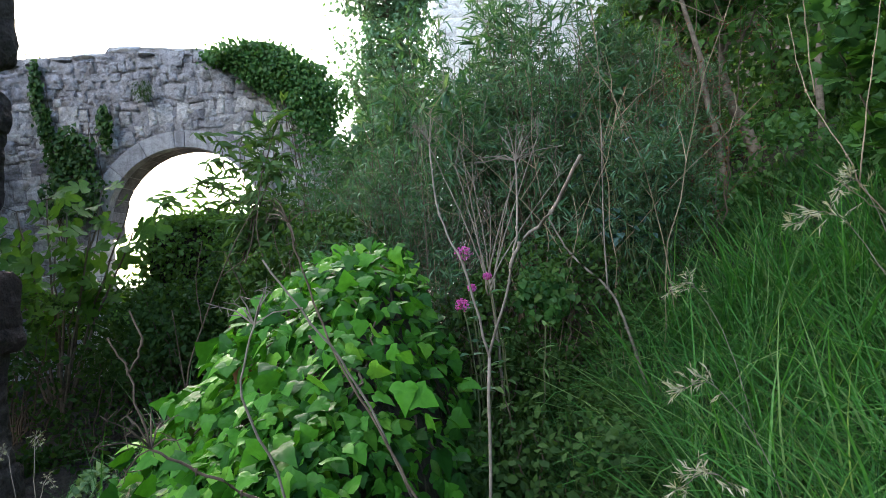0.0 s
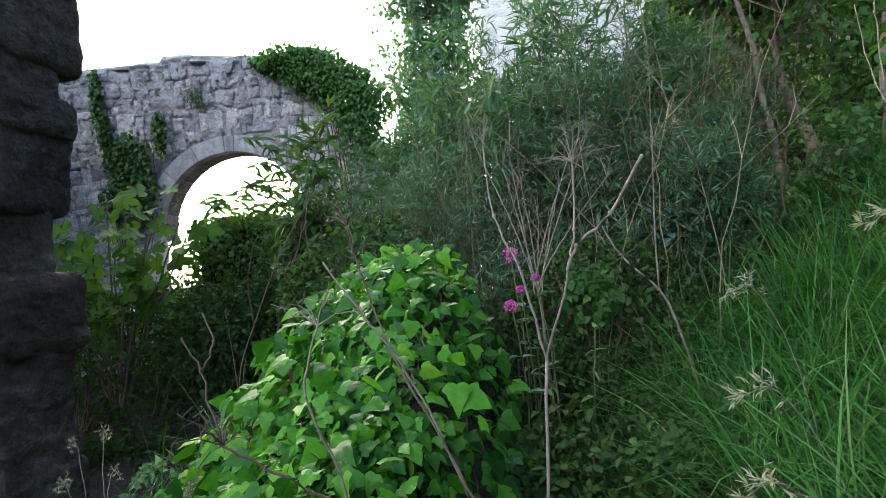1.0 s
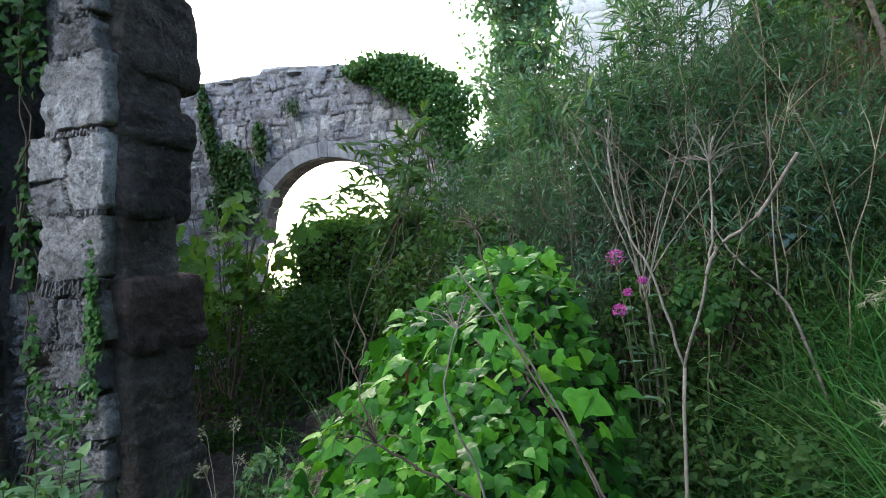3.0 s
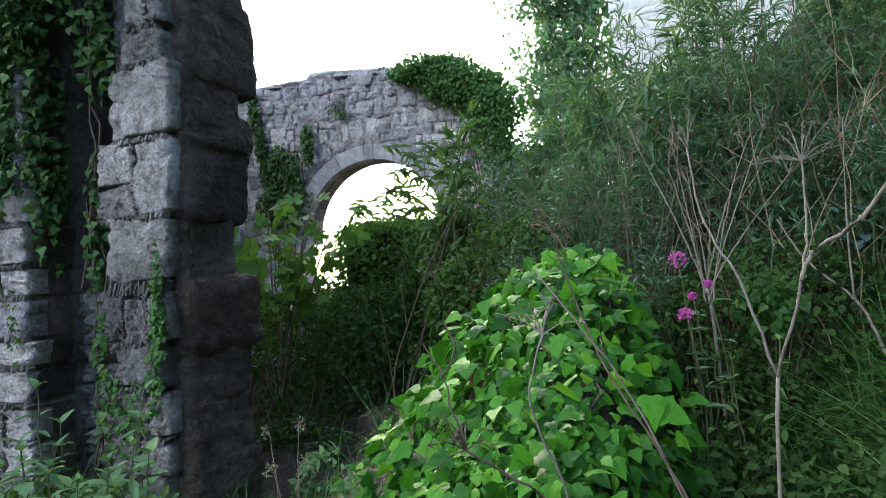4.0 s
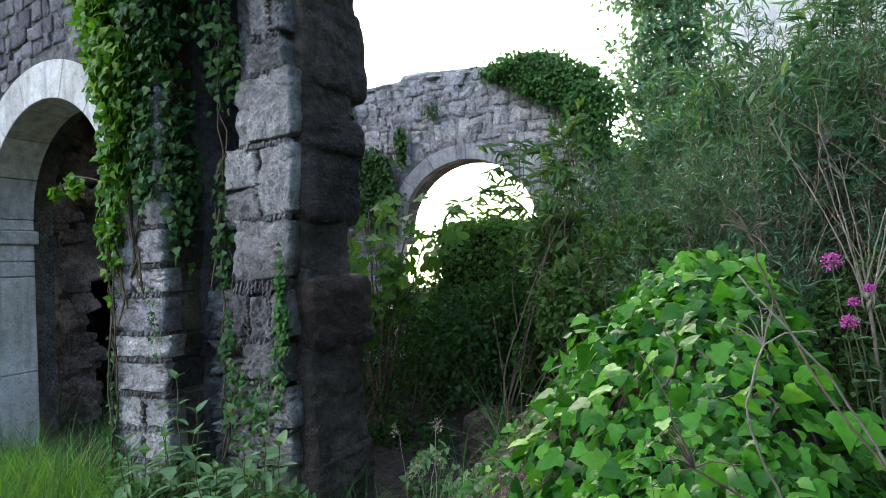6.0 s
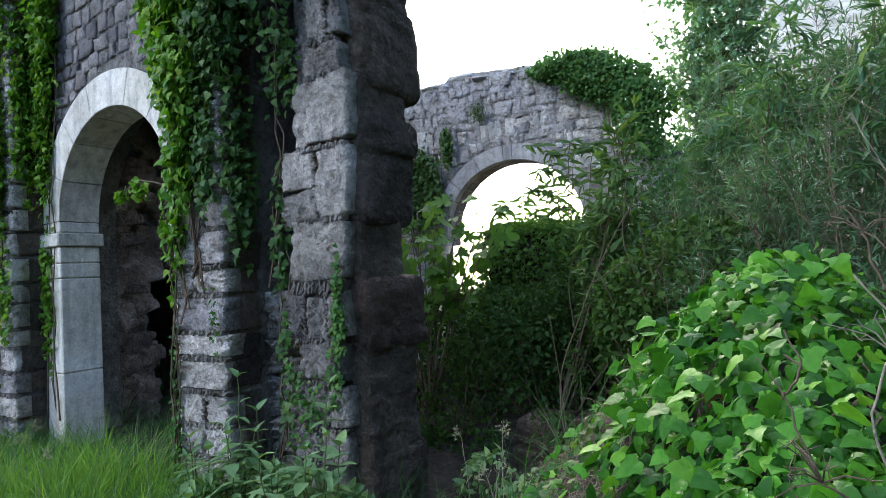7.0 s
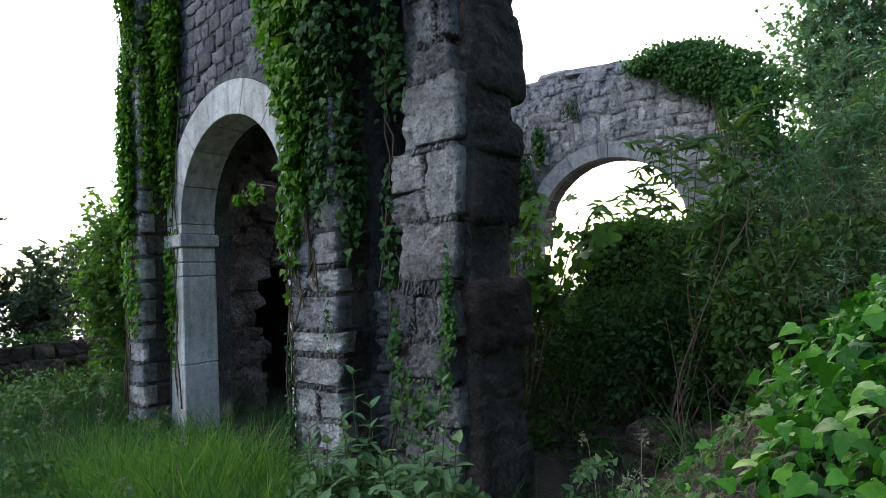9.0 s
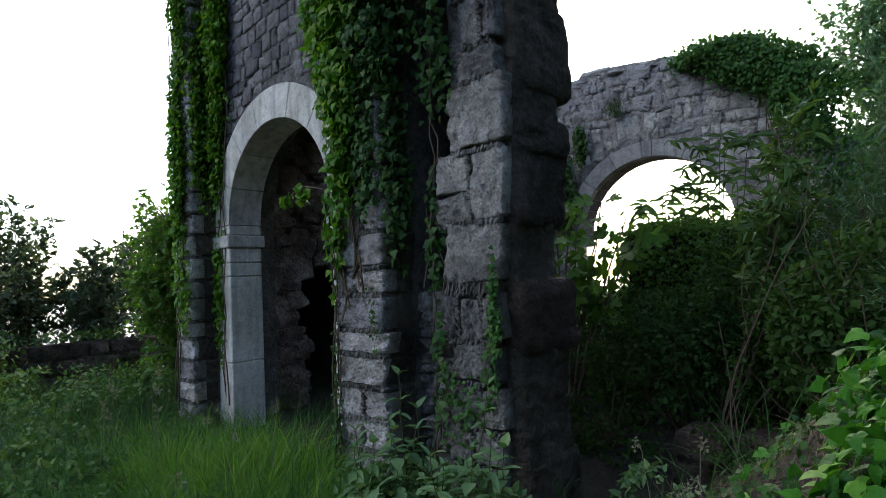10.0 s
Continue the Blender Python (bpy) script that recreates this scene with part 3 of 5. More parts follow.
B_ROWS = [0.3, 0.5, 0.65, 0.815, 0.98, 1.15, 1.28, 1.47, 1.61, 1.8, 1.98, 2.15, 2.33, 2.5, 2.68, 2.87, 3.05, 3.25, 3.45, 3.66, 3.88, 4.1, 4.35]
QUOIN = stone_set("stone", M_STONE, 12, 300, rough=0.08, edge=0.12, inner=9, pit=0.16)
WORN = stone_set("stone", M_WORN, 12, 340, rough=0.08, edge=0.1, inner=10, pit=0.17, skew=0.045)
BROKEN = stone_set("stone", M_BROKEN, 12, 400, rough=0.05, edge=0.07, skew=0.08, inner=4, pit=0.07)


def rock(lo, hi, seed, mat, cuts=15):
    """A torn, layered block: worn corners, ledges along the bedding, broken hollows."""
    bm = bmesh.new()
    bmesh.ops.create_cube(bm, size=2)
    bmesh.ops.subdivide_edges(bm, edges=bm.edges[:], cuts=cuts, use_grid_fill=True)
    lo, hi = np.array(lo), np.array(hi)
    half, mid = (hi - lo) / 2, (hi + lo) / 2
    for v in bm.verts:
        q = np.array(v.co)
        n = unit((np.sign(q) * np.abs(q) ** 7)[None])[0]
        r = np.linalg.norm(np.abs(q) ** 1.0 * np.array([1, 1, 1]), ord=8)
        q = q / max(r, 1e-6) * np.abs(q).max()
        g = mid + q * half
        s = Vector((g[0] * 3 + seed, g[1] * 3, g[2] * 3))
        ledge = noise.noise((seed * 1.7, g[1] * 2.0, g[2] * 18)) * 0.008
        d = noise.noise(s) * 0.028 + noise.noise(s * 3.1) * 0.013 + noise.noise(s * 7) * 0.008 + noise.noise(s * 16) * 0.006 + ledge
        v.co = Vector(g + n * np.array([1.0, 0.8, 0.5]) * d)
    me = bpy.data.meshes.new("stone")
    bm.to_mesh(me)
    bm.free()
    me.materials.append(mat)
    return me


def broken_end(w):
    """The torn end of the front wall: quoins on the face, projecting blocks across the thickness coloured dark for
    shade.
    """
    rng = np.random.default_rng(21)
    f = pose(0, 2.03, 0)
    chips = Geo()
    rows = [(0.3, 0.62), (0.62, 0.8), (0.8, 1.02), (1.02, 1.22), (1.22, 1.48), (1.48, 1.8), (1.8, 2.15), (2.15, 2.49), (2.49, 2.66), (2.66, 2.92), (2.92, 3.2), (3.2, 3.5), (3.5, 3.8)]
    edge = {2: -2.17, 3: -2.2, 4: -2.17, 5: -2.15, 6: -2.13, 7: -2.1, 8: -2.12, 9: -2.12, 10: -2.15, 11: -2.2, 12: -2.3}
    for i, (z0, z1) in enumerate(rows):
        x1 = edge.get(i, -2.2)
        x0 = [-2.6, -2.56, -2.53, -2.5, -2.58, -2.53, -2.58, -2.48, -2.38, -2.37, -2.4, -2.45, -2.5][i]
        cuts = {6: [x0, -2.34, x1], 5: [x0, x1], 7: [x0, x1], 8: [x0, x1], 4: [x0, -2.45, -2.3, x1]}.get(i, [x0, x0 + rng.uniform(0.14, 0.24), x1])
        for a, b in zip(cuts[:-1], cuts[1:]):
            if i == 6 and a == x0:
                for c0, c1 in ((1.8, 1.95), (1.95, 2.15)):
                    lay(WORN, w, f, a + 0.01, b - 0.012, c0 + 0.01, c1 - 0.01, (-0.03, 0.1), rng, tilt=1.0)
                continue
            lay(WORN, w, f, a + 0.012, b - 0.01, z0 + (0.04 if i == 5 else 0.018), z1 - (0.04 if i == 4 else 0.016), (-0.02 - rng.uniform(0, 0.014), 0.14), rng, tilt=1.2)
        gallets(chips, f, x0, x1 - 0.04, z0, rng, 0.065 if i == 5 else 0.029)
        for a in cuts[1:-1]:
            gallets(chips, f @ pose(a, 0, (z0 + z1) / 2, 0, 90, 0), -(z1 - z0) / 2 + 0.02, (z1 - z0) / 2 - 0.02, 0, rng, 0.03)
        # stones at the back and on the inner cheek of the recess, BROKEN ones coloured for its shade
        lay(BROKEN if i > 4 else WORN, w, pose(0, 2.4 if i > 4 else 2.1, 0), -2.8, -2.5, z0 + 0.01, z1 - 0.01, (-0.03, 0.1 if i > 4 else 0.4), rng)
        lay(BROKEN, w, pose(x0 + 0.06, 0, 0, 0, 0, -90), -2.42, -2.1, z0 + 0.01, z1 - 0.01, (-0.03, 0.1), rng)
    # eroded blocks across the thickness: height range, how far out in x, extent along y
    ends = [(0.15, 0.66, -2.12, 2.07, 2.55), (0.56, 1.0, -2.13, 2.07, 2.52), (0.9, 1.24, -2.14, 2.07, 2.52), (1.14, 1.52, -2.09, 2.07, 2.58),
            (1.44, 1.86, -2.12, 2.07, 2.42), (1.76, 2.22, -2.09, 2.07, 2.52), (2.12, 2.33, -2.07, 2.07, 2.54), (2.24, 2.55, -2.09, 2.07, 2.46),
            (2.43, 2.93, -2.07, 2.07, 2.6), (2.86, 3.22, -2.08, 2.07, 2.54), (3.16, 3.52, -2.18, 2.07, 2.5), (3.46, 3.8, -2.28, 2.07, 2.45)]
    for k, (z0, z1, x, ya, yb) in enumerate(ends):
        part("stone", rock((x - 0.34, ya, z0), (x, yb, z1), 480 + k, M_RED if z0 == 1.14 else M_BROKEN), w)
    part("gallet_chips", chips.mesh("gallet_chips", M_CHIP), w, "dark stone chips in the joints", "stuff")


WALL_FRONT = front_wall()
broken_end(WALL_FRONT)
pier("buttress_right", -3.2, -2.79, 1.8, 2.03, B_ROWS, 31, "projecting limestone buttress with squared quoins, half under ivy", QUOIN)
pier("buttress_left", -5.41, -5.1, 1.78, 2.03, B_ROWS, 32, "narrow limestone buttress overgrown with ivy", QUOIN)


def side_walls():
    rng = np.random.default_rng(41)
    g = Geo()
    for a, b in (((-5.9, 2.5, 0.1), (-5.38, 2.9, 4.2)), ((-5.9, 2.903, 1.72), (-5.38, 3.897, 4.2)), ((-5.9, 3.9, 0.1), (-5.38, 6.0, 4.2)),
                 ((-7.2, 2.6, 0.1), (-7.0, 4.2, 2.0)), ((-6.997, 2.6, 0.1), (-5.903, 2.9, 2.0)), ((-6.997, 3.9, 0.1), (-5.903, 4.2, 2.0)), ((-6.997, 2.903, 1.72), (-5.903, 3.897, 2.0))):
        g.box(a, b)
    w = tagged(new("wall_west", g.mesh("wall_west", M_MORTAR)), "dark rubble side wall inside the ruin", "wall", kind="structure")
    f = pose(-5.38, 0, 0, 0, 0, 90)
    kit = stone_set("stone", M_INNER, 8, 520, rough=0.13, edge=0.14, skew=0.08)
    lumps = [rock((-0.5, -0.5, -0.5), (0.5, 0.5, 0.5), 530 + k, M_INNER, 6) for k in range(8)]
    for k in range(260):
        z = rng.uniform(0.35, 3.2)
        y = rng.uniform(2.45, 2.92) if z < 1.75 else rng.uniform(2.45, 3.7)
        ob = part("stone", lumps[k % 8], w)
        ob.matrix_basis = pose(-5.37, y, z, rng.normal(0, 14), rng.normal(0, 8), rng.normal(0, 8)) @ Matrix.Diagonal((rng.uniform(0.05, 0.15), rng.uniform(0.1, 0.34), rng.uniform(0.06, 0.2), 1))
    courses(kit, w, f, 4.0, 5.4, 0.4, 3.3, (0.14, 0.3), (0.1, 0.2), lambda u, z, a, b: True, rng, proud=0.06)
    g = Geo()
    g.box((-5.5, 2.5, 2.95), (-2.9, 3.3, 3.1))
    tagged(new("ceiling", g.mesh("ceiling", M_BROKEN)), "assumed stone slab overhead behind the arch, coloured dark for shade", "vault", kind="structure")
    # low wall that bounds the terrace
    g = Geo()
    g.box((-8.6, -9, -0.2), (-8.25, 9, 0.98))
    low = tagged(new("wall_terrace", g.mesh("wall_terrace", M_BROKEN)), "low dark boundary wall with weeds along its top", "wall", kind="structure")
    courses(stone_set("stone", M_BROKEN, 8, 570, rough=0.12, edge=0.12, skew=0.08, inner=2), low, pose(-8.25, 0, 0, 0, 0, 90), -1.2, 3.4, 0.3, 0.98, (0.2, 0.45), (0.14, 0.22), lambda u, z, a, b: True, rng, proud=0.05)
    # broken low walling in the hollow
    g = Geo()
    g.box((-1.82, 3.06, 0.1), (-1.2, 3.35, 0.62))
    hw = tagged(new("wall_low", g.mesh("wall_low", M_BROKEN)), "stub of low squared stone walling in the dark hollow", "wall", kind="structure")
    blocks = stone_set("stone", M_RED, 4, 560, rough=0.06, edge=0.09, inner=6, pit=0.12)
    for x0, x1, z0, z1 in ((-1.84, -1.56, 0.5, 0.65), (-1.55, -1.2, 0.48, 0.66), (-1.86, -1.66, 0.2, 0.49), (-1.65, -1.3, 0.2, 0.47)):
        lay(blocks, hw, IDENT, x0, x1, z0, z1, (3.02, 0.3), rng, tilt=2)


side_walls()

# the far wall
FAR = pose(-3.1, 5.81, 0, 0, 0, 6)
GS, GR0, GR1 = 1.93, 0.81, 0.985


def far_wall():
    top = [(2.0, 2.4), (1.6, 2.75), (1.2, 3.25), (0.8, 3.66), (0.3, 3.76), (-0.35, 3.82), (-0.7, 3.84), (-0.75, 3.78), (-1.6, 3.76), (-2.6, 3.66), (-2.75, 3.6), (-3.6, 3.6)]
    g = slab(arch_outline(-3.6, 2.0, GS - 0.09, 3.8, 0, GS, GR0 + 0.02, top=top), 0.03, 0.375)
    g.box((-3.6, 0.03, 0.1), (-GR0 - 0.02, 0.16, GS - 0.09))
    g.box((GR0 + 0.02, 0.03, 0.1), (2.0, 0.16, GS - 0.09))
    g.box((-GR0 - 0.02, 0.03, 0.1), (GR0 + 0.02, 0.16, 1.32))
    w = new("wall_far", g.mesh("wall_far", M_FARMORTAR))
    w.matrix_basis = FAR
    tagged(w, "pale rubble wall with a round arch, ivy over its sloping top", "wall", kind="structure")
    rng = np.random.default_rng(51)
    kit = stone_set("stone", M_FAR, 14, 600, rough=0.12, edge=0.1, skew=0.1, inner=2, pit=0.14)
    tx, tz = [q[0] for q in top[::-1]], [q[1] for q in top[::-1]]

    def keep(u, z, ww, hh):
        if math.hypot(u, max(0, z - GS)) < GR1 + 0.45 * min(ww, hh):
            return False
        return z + hh / 2 < np.interp(u, tx, tz) + 0.005 and u < 1.8

    courses(kit, w, pose(0, 0.03, 0), -2.4, 1.6, 1.2, 3.84, (0.07, 0.24), (0.07, 0.17), keep, rng, gap=0.008, proud=0.022, tilt=4, wave=0.035)
    # weathered coping along the top
    cop = stone_set("coping_stone", M_FARRING, 5, 640, rough=0.1, edge=0.1, skew=0.06, inner=2, pit=0.1)
    u = -2.6
    while u < 0.9:
        wd = rng.uniform(0.16, 0.36)
        z = float(np.interp(u + wd / 2, tx, tz))
        lay(cop, w, IDENT, u, u + wd - 0.006, z - rng.uniform(0.06, 0.1), z + rng.uniform(-0.012, 0.003), (0.012, 0.36), rng, "coping_stone", 1.5)
        u += wd
    ring(w, IDENT, 0, GS, GR0, GR1, -0.012, 0.1, [-0.12, 0.3, 0.72, 1.12, 1.5, 1.62, 2.0, 2.42, 2.84, 3.26], M_FARRING)
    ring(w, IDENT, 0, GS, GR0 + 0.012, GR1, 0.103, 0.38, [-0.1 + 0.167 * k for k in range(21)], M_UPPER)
    for s in (-1, 1):
        for z0, z1 in ((1.45, 1.84), (0.9, 1.45), (0.3, 0.9)):
            ob = part("jamb_stone", ashlar(GR1 - GR0, 0.15, z1 - z0 - 0.004), w)
            ob.matrix_basis = pose(s * (GR0 + GR1) / 2, 0.065, (z0 + z1) / 2)


far_wall()


def tower():
    g = Geo()
    g.box((-0.7, 12, 0.5), (9, 14, 9))
    w = tagged(new("wall_tower", g.mesh("wall_tower", M_PALE)), "pale masonry of a tall wall behind the trees", "wall", kind="structure")
    rng = np.random.default_rng(61)
    kit = stone_set("stone", M_PALE, 6, 700, rough=0.06, edge=0.15)
    courses(kit, w, pose(0, 12, 0), -0.7, 4.5, 3.6, 7.2, (0.25, 0.6), (0.2, 0.36), lambda u, z, a, b: True, rng, gap=0.006, proud=0.014, tilt=2, wave=0.05)


tower()


# ---- plants ----
def ivy_mound():
    """Thick ivy over the rubble bank: the nearest leaves singly, the rest as one mass."""
    t = thing("ivy_bank", "dense bright green ivy covering a bank of rubble", "ivy")
    rng = np.random.default_rng(101)
    g = Geo()
    for _ in range(60):
        x, y = rng.uniform(-0.95, -0.1), rng.uniform(0.6, 2.3)
        pts = []
        a = rng.uniform(0, 6.28)
        for k in range(5):
            px_, py_ = x + 0.07 * k * math.cos(a), y + 0.07 * k * math.sin(a)
            pts.append((px_, py_, float(mound_height(px_, py_)) + rng.uniform(-0.01, 0.05)))
        g.tube(curve_pts(pts, 3, 0.006, rng), 0.004, 0.0025, 4)
    part("stem_tangle", g.mesh("stem_tangle", M_TWIG), t, "brown woody ivy runners", "stuff")

    def places(n, x0, x1, y0, y1):
        x, y = rng.uniform(x0, x1, n), rng.uniform(y0, y1, n)
        e = 0.02
        z = mound_height(x, y)
        nx = -(mound_height(x + e, y) - mound_height(x - e, y)) / (2 * e)
        ny = -(mound_height(x, y + e) - mound_height(x, y - e)) / (2 * e)
        nrm = unit(np.c_[nx, ny, np.ones(n)])
        lump = np.array([noise.noise((a * 4, b * 4, 5)) for a, b in zip(x, y)])
        return np.c_[x, y, z], nrm, lump

    def poses(pos, nrm, lift, tilt=0.45):
        n = len(pos)
        normal = unit(nrm + np.array([-0.12, -0.25, 0.35]) + rng.normal(0, tilt, (n, 3)))
        down = unit(np.c_[nrm[:, 0], nrm[:, 1], -0.45 * np.ones(n)] + np.array([-0.1, -0.35, 0]) + rng.normal(0, 0.55, (n, 3)))
        return pos + nrm * lift[:, None], normal, down

    # leaves that can be picked out one by one
    pos, nrm, lump = places(300, -0.85, -0.14, 0.72, 2.1)
    pos[:, 0] = np.maximum(pos[:, 0], -0.46 - 0.2 * pos[:, 1])
    pos[:, 2] = mound_height(pos[:, 0], pos[:, 1])
    p3, nn, tip = poses(pos, nrm, 0.05 + 0.05 * lump + rng.uniform(0, 0.06, 300), 0.6)
    size = rng.uniform(0.038, 0.066, 300) * np.clip(0.55 + 0.6 * (pos[:, 1] - 0.6), 0.55, 1.0)
    meshes = []
    for k, (sv, sf) in enumerate(IVY_SHAPES):
        me = bpy.data.meshes.new("leaf")
        me.from_pydata(sv.tolist(), [], sf.tolist())
        me.materials.append(M_IVY)
        me.polygons.foreach_set("use_smooth", [True] * len(sf))
        meshes.append(me)
    for i in range(300):
        y = Vector(tip[i]).normalized()
        z = Vector(nn[i])
        z = (z - z.dot(y) * y).normalized()
        x = y.cross(z)
        ob = part("leaf", meshes[i % 4], t)
        s = size[i]
        ob.matrix_basis = Matrix(((x[0] * s, y[0] * s, z[0] * s, p3[i][0]), (x[1] * s, y[1] * s, z[1] * s, p3[i][1]), (x[2] * s, y[2] * s, z[2] * s, p3[i][2]), (0, 0, 0, 1)))
    pos, nrm, lump = places(8000, -1.1, -0.06, 0.36, 2.5)
    keep = (pos[:, 2] > base_height(pos[:, 0], pos[:, 1]) + 0.1) & (rng.random(8000) < np.where(pos[:, 0] < -0.52 - 0.2 * pos[:, 1], 0.1, np.where((pos[:, 0] < -0.42 - 0.2 * pos[:, 1]) | (pos[:, 0] > -0.2), 0.45, 1.0)))
    pos, nrm, lump = pos[keep], nrm[keep], lump[keep]
    p3, nn, tip = poses(pos, nrm, 0.005 + 0.06 * lump + rng.uniform(-0.05, 0.06, len(pos)), 0.75)
    part("foliage", spread("foliage", IVY_SHAPES, p3, nn, tip, rng.uniform(0.024, 0.052, len(pos)) * np.clip(0.75 + 0.4 * (p3[:, 1] - 0.6), 0.75, 1.0), M_IVY, rng), t, kind="stuff")
    pos, nrm, lump = places(2600, -0.78, -0.1, 0.36, 1.3)
    p3, nn, tip = poses(pos, nrm, 0.015 + rng.uniform(-0.02, 0.045, len(pos)), 0.6)
    part("foliage", spread("foliage", IVY_SHAPES, p3, nn, tip, rng.uniform(0.022, 0.042, len(pos)), M_IVY, rng), t, kind="stuff")
    # darker copy of the ivy leaves: shade under the crown and on the flank, as colour
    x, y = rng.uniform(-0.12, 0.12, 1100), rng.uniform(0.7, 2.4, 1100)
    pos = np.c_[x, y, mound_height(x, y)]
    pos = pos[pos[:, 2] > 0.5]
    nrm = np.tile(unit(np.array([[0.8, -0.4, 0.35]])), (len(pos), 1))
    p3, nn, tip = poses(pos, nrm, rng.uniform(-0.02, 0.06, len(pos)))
    part("old_foliage", spread("old_foliage", IVY_SHAPES, p3, nn, tip, rng.uniform(0.035, 0.06, len(pos)), M_HEDGE, rng), t, "ivy leaves coloured dark for the shaded flank", kind="stuff")
    # one dead leaf among the green
    me = spread("dead_leaf", [OVATE[0], OVATE[1]], [(-0.565, 1.42, 1.235), (-0.56, 1.435, 1.225)], [(0.1, -0.8, 0.5), (-0.5, -0.6, 0.3)], [(0.1, -0.4, -0.8), (0.6, -0.2, -0.6)], [0.06, 0.05], M_DEADLEAF, rng)
    part("dead_leaf", me, t, "curled dead brown leaf")


def ivy_patch(name, label, boxes, shapes, size, mat, seed, normal, parts=0, thick=0.12, stems=None):
    """Ivy on masonry. boxes: centre, half sizes, leaf count."""
    t = thing(name, label, "ivy")
    rng = np.random.default_rng(seed)
    P = []
    for c, hsize, n in boxes:
        ball = unit(rng.normal(0, 1, (n, 3))) * rng.random((n, 1)) ** 0.5
        stray = rng.random((n, 1)) < 0.06
        q = ball * np.where(stray, 1.18, 0.95) * np.array(hsize)
        q = q * (1 + 0.25 * np.array([noise.noise(Vector(a * 6) + Vector(c)) for a in q])[:, None]) + np.array(c)
        P.append(q)
    P = np.concatenate(P)
    nn = unit(np.array(normal) + rng.normal(0, 0.45, P.shape))
    tip = unit(np.array([0, 0, -1.0]) + np.array(normal) * 0.4 + rng.normal(0, 0.5, P.shape))
    part("foliage", spread("foliage", shapes, P, nn, tip, rng.uniform(*size, len(P)), mat, rng), t, kind="stuff")
    if stems:
        g = Geo()
        for a, b, n in stems:
            for _ in range(n):
                o = rng.normal(0, 0.05, 3) * np.array([1, 0.2, 1])
                mid = (np.array(a) + np.array(b)) / 2 + rng.normal(0, 0.05, 3) * np.array([1, 0.15, 1])
                g.tube(curve_pts([np.array(a) + o, mid, np.array(b) + o * 1.5], 6, 0.012, rng), 0.006, 0.003, 5)
        part("stem_tangle", g.mesh("stem_tangle", M_TWIG), t, "grey-brown clinging ivy stems", "stuff")
    return t


def dead_umbel(label, stalks, heads, r=0.0035, rays=11, ray=0.06, seed=1, mat=None, group="dead umbel stalks"):
    """A dead hollow flower stalk: jointed stem lines and umbels of thin bare rays."""
    t = thing("dead_stalk", label, "dry plant", group)
    rng = np.random.default_rng(seed)
    for pts, r0, r1 in stalks:
        g = Geo()
        line = curve_pts(pts, 5, 0.0012, rng)
        g.tube(line, r0, r1, 6)
        for q in line[5:-1:5]:
            g.tube([q - np.array([0, 0, 0.004]), q, q + np.array([0, 0, 0.004])], r0 * 1.12, r0 * 1.12, 6)
        stem = part("stem", g.mesh("stem", mat or M_STALK, True), t)
    for c, d, n, ln in heads:
        g = Geo()
        d = np.array(d, float)
        for _ in range(n):
            v = unit((d + rng.normal(0, 0.55, 3))[None])[0] * ln * rng.uniform(0.6, 1.15)
            c0 = np.array(c, float)
            mid = c0 + v * 0.5 + np.array([0, 0, 0.006])
            g.tube([c0, mid, c0 + v], 0.0013, 0.0008, 4)
            for _ in range(4):
                e = c0 + v
                g.tube([e, e + rng.normal(0, 0.008, 3)], 0.0006, 0.0005, 3)
        part("umbel", g.mesh("umbel", mat or M_STALK), stem, "bare dried umbel rays")
    return t


def flowering_valerian():
    t = thing("red_valerian", "pink flowering valerian with grey-green leaves", "flower")
    rng = np.random.default_rng(131)
    heads = [((-0.064, 2.26, 1.465), 0.034), ((-0.059, 1.96, 1.301), 0.021), ((0.024, 2.2, 1.377), 0.013), ((-0.03, 2.1, 1.345), 0.011)]
    P, N, T, S = [], [], [], []
    for (c, r) in heads:
        g = Geo()
        base = (c[0] + 0.04 + rng.normal(0, 0.03), c[1] - 0.02, 0.75)
        line = curve_pts([base, ((base[0] + c[0]) / 2 + 0.02, (base[1] + c[1]) / 2, (base[2] + c[2]) / 2), c], 5, 0.002, rng)
        g.tube(line, 0.0035, 0.002, 5)
        stem = part("stem", g.mesh("stem", M_GREENSTEM, True), t)
        for q in line[5:-1:2]:
            for s in (-1, 1):
                a = rng.uniform(0, 6.28)
                P.append(q), N.append((0, 0, 1)), T.append((s * math.cos(a), s * math.sin(a), 0.3)), S.append(rng.uniform(0.04, 0.07))
        m = 170
        d = unit(rng.normal(0, 1, (m, 3)) + np.array([0, 0, 0.35]))
        pp = np.array(c) + d * r * rng.uniform(0.55, 1.0, (m, 1)) * np.array([1.0, 1.0, 0.8])
        part("flower_head", spread("flower_head", PETAL, pp, d, unit(d + rng.normal(0, 0.9, d.shape)), rng.uniform(0.006, 0.011, m), M_PETAL, rng), stem, "pink domed flower head")
    part("foliage", spread("foliage", OVATE, P, N, T, S, M_WILLOW, rng), t, kind="stuff")


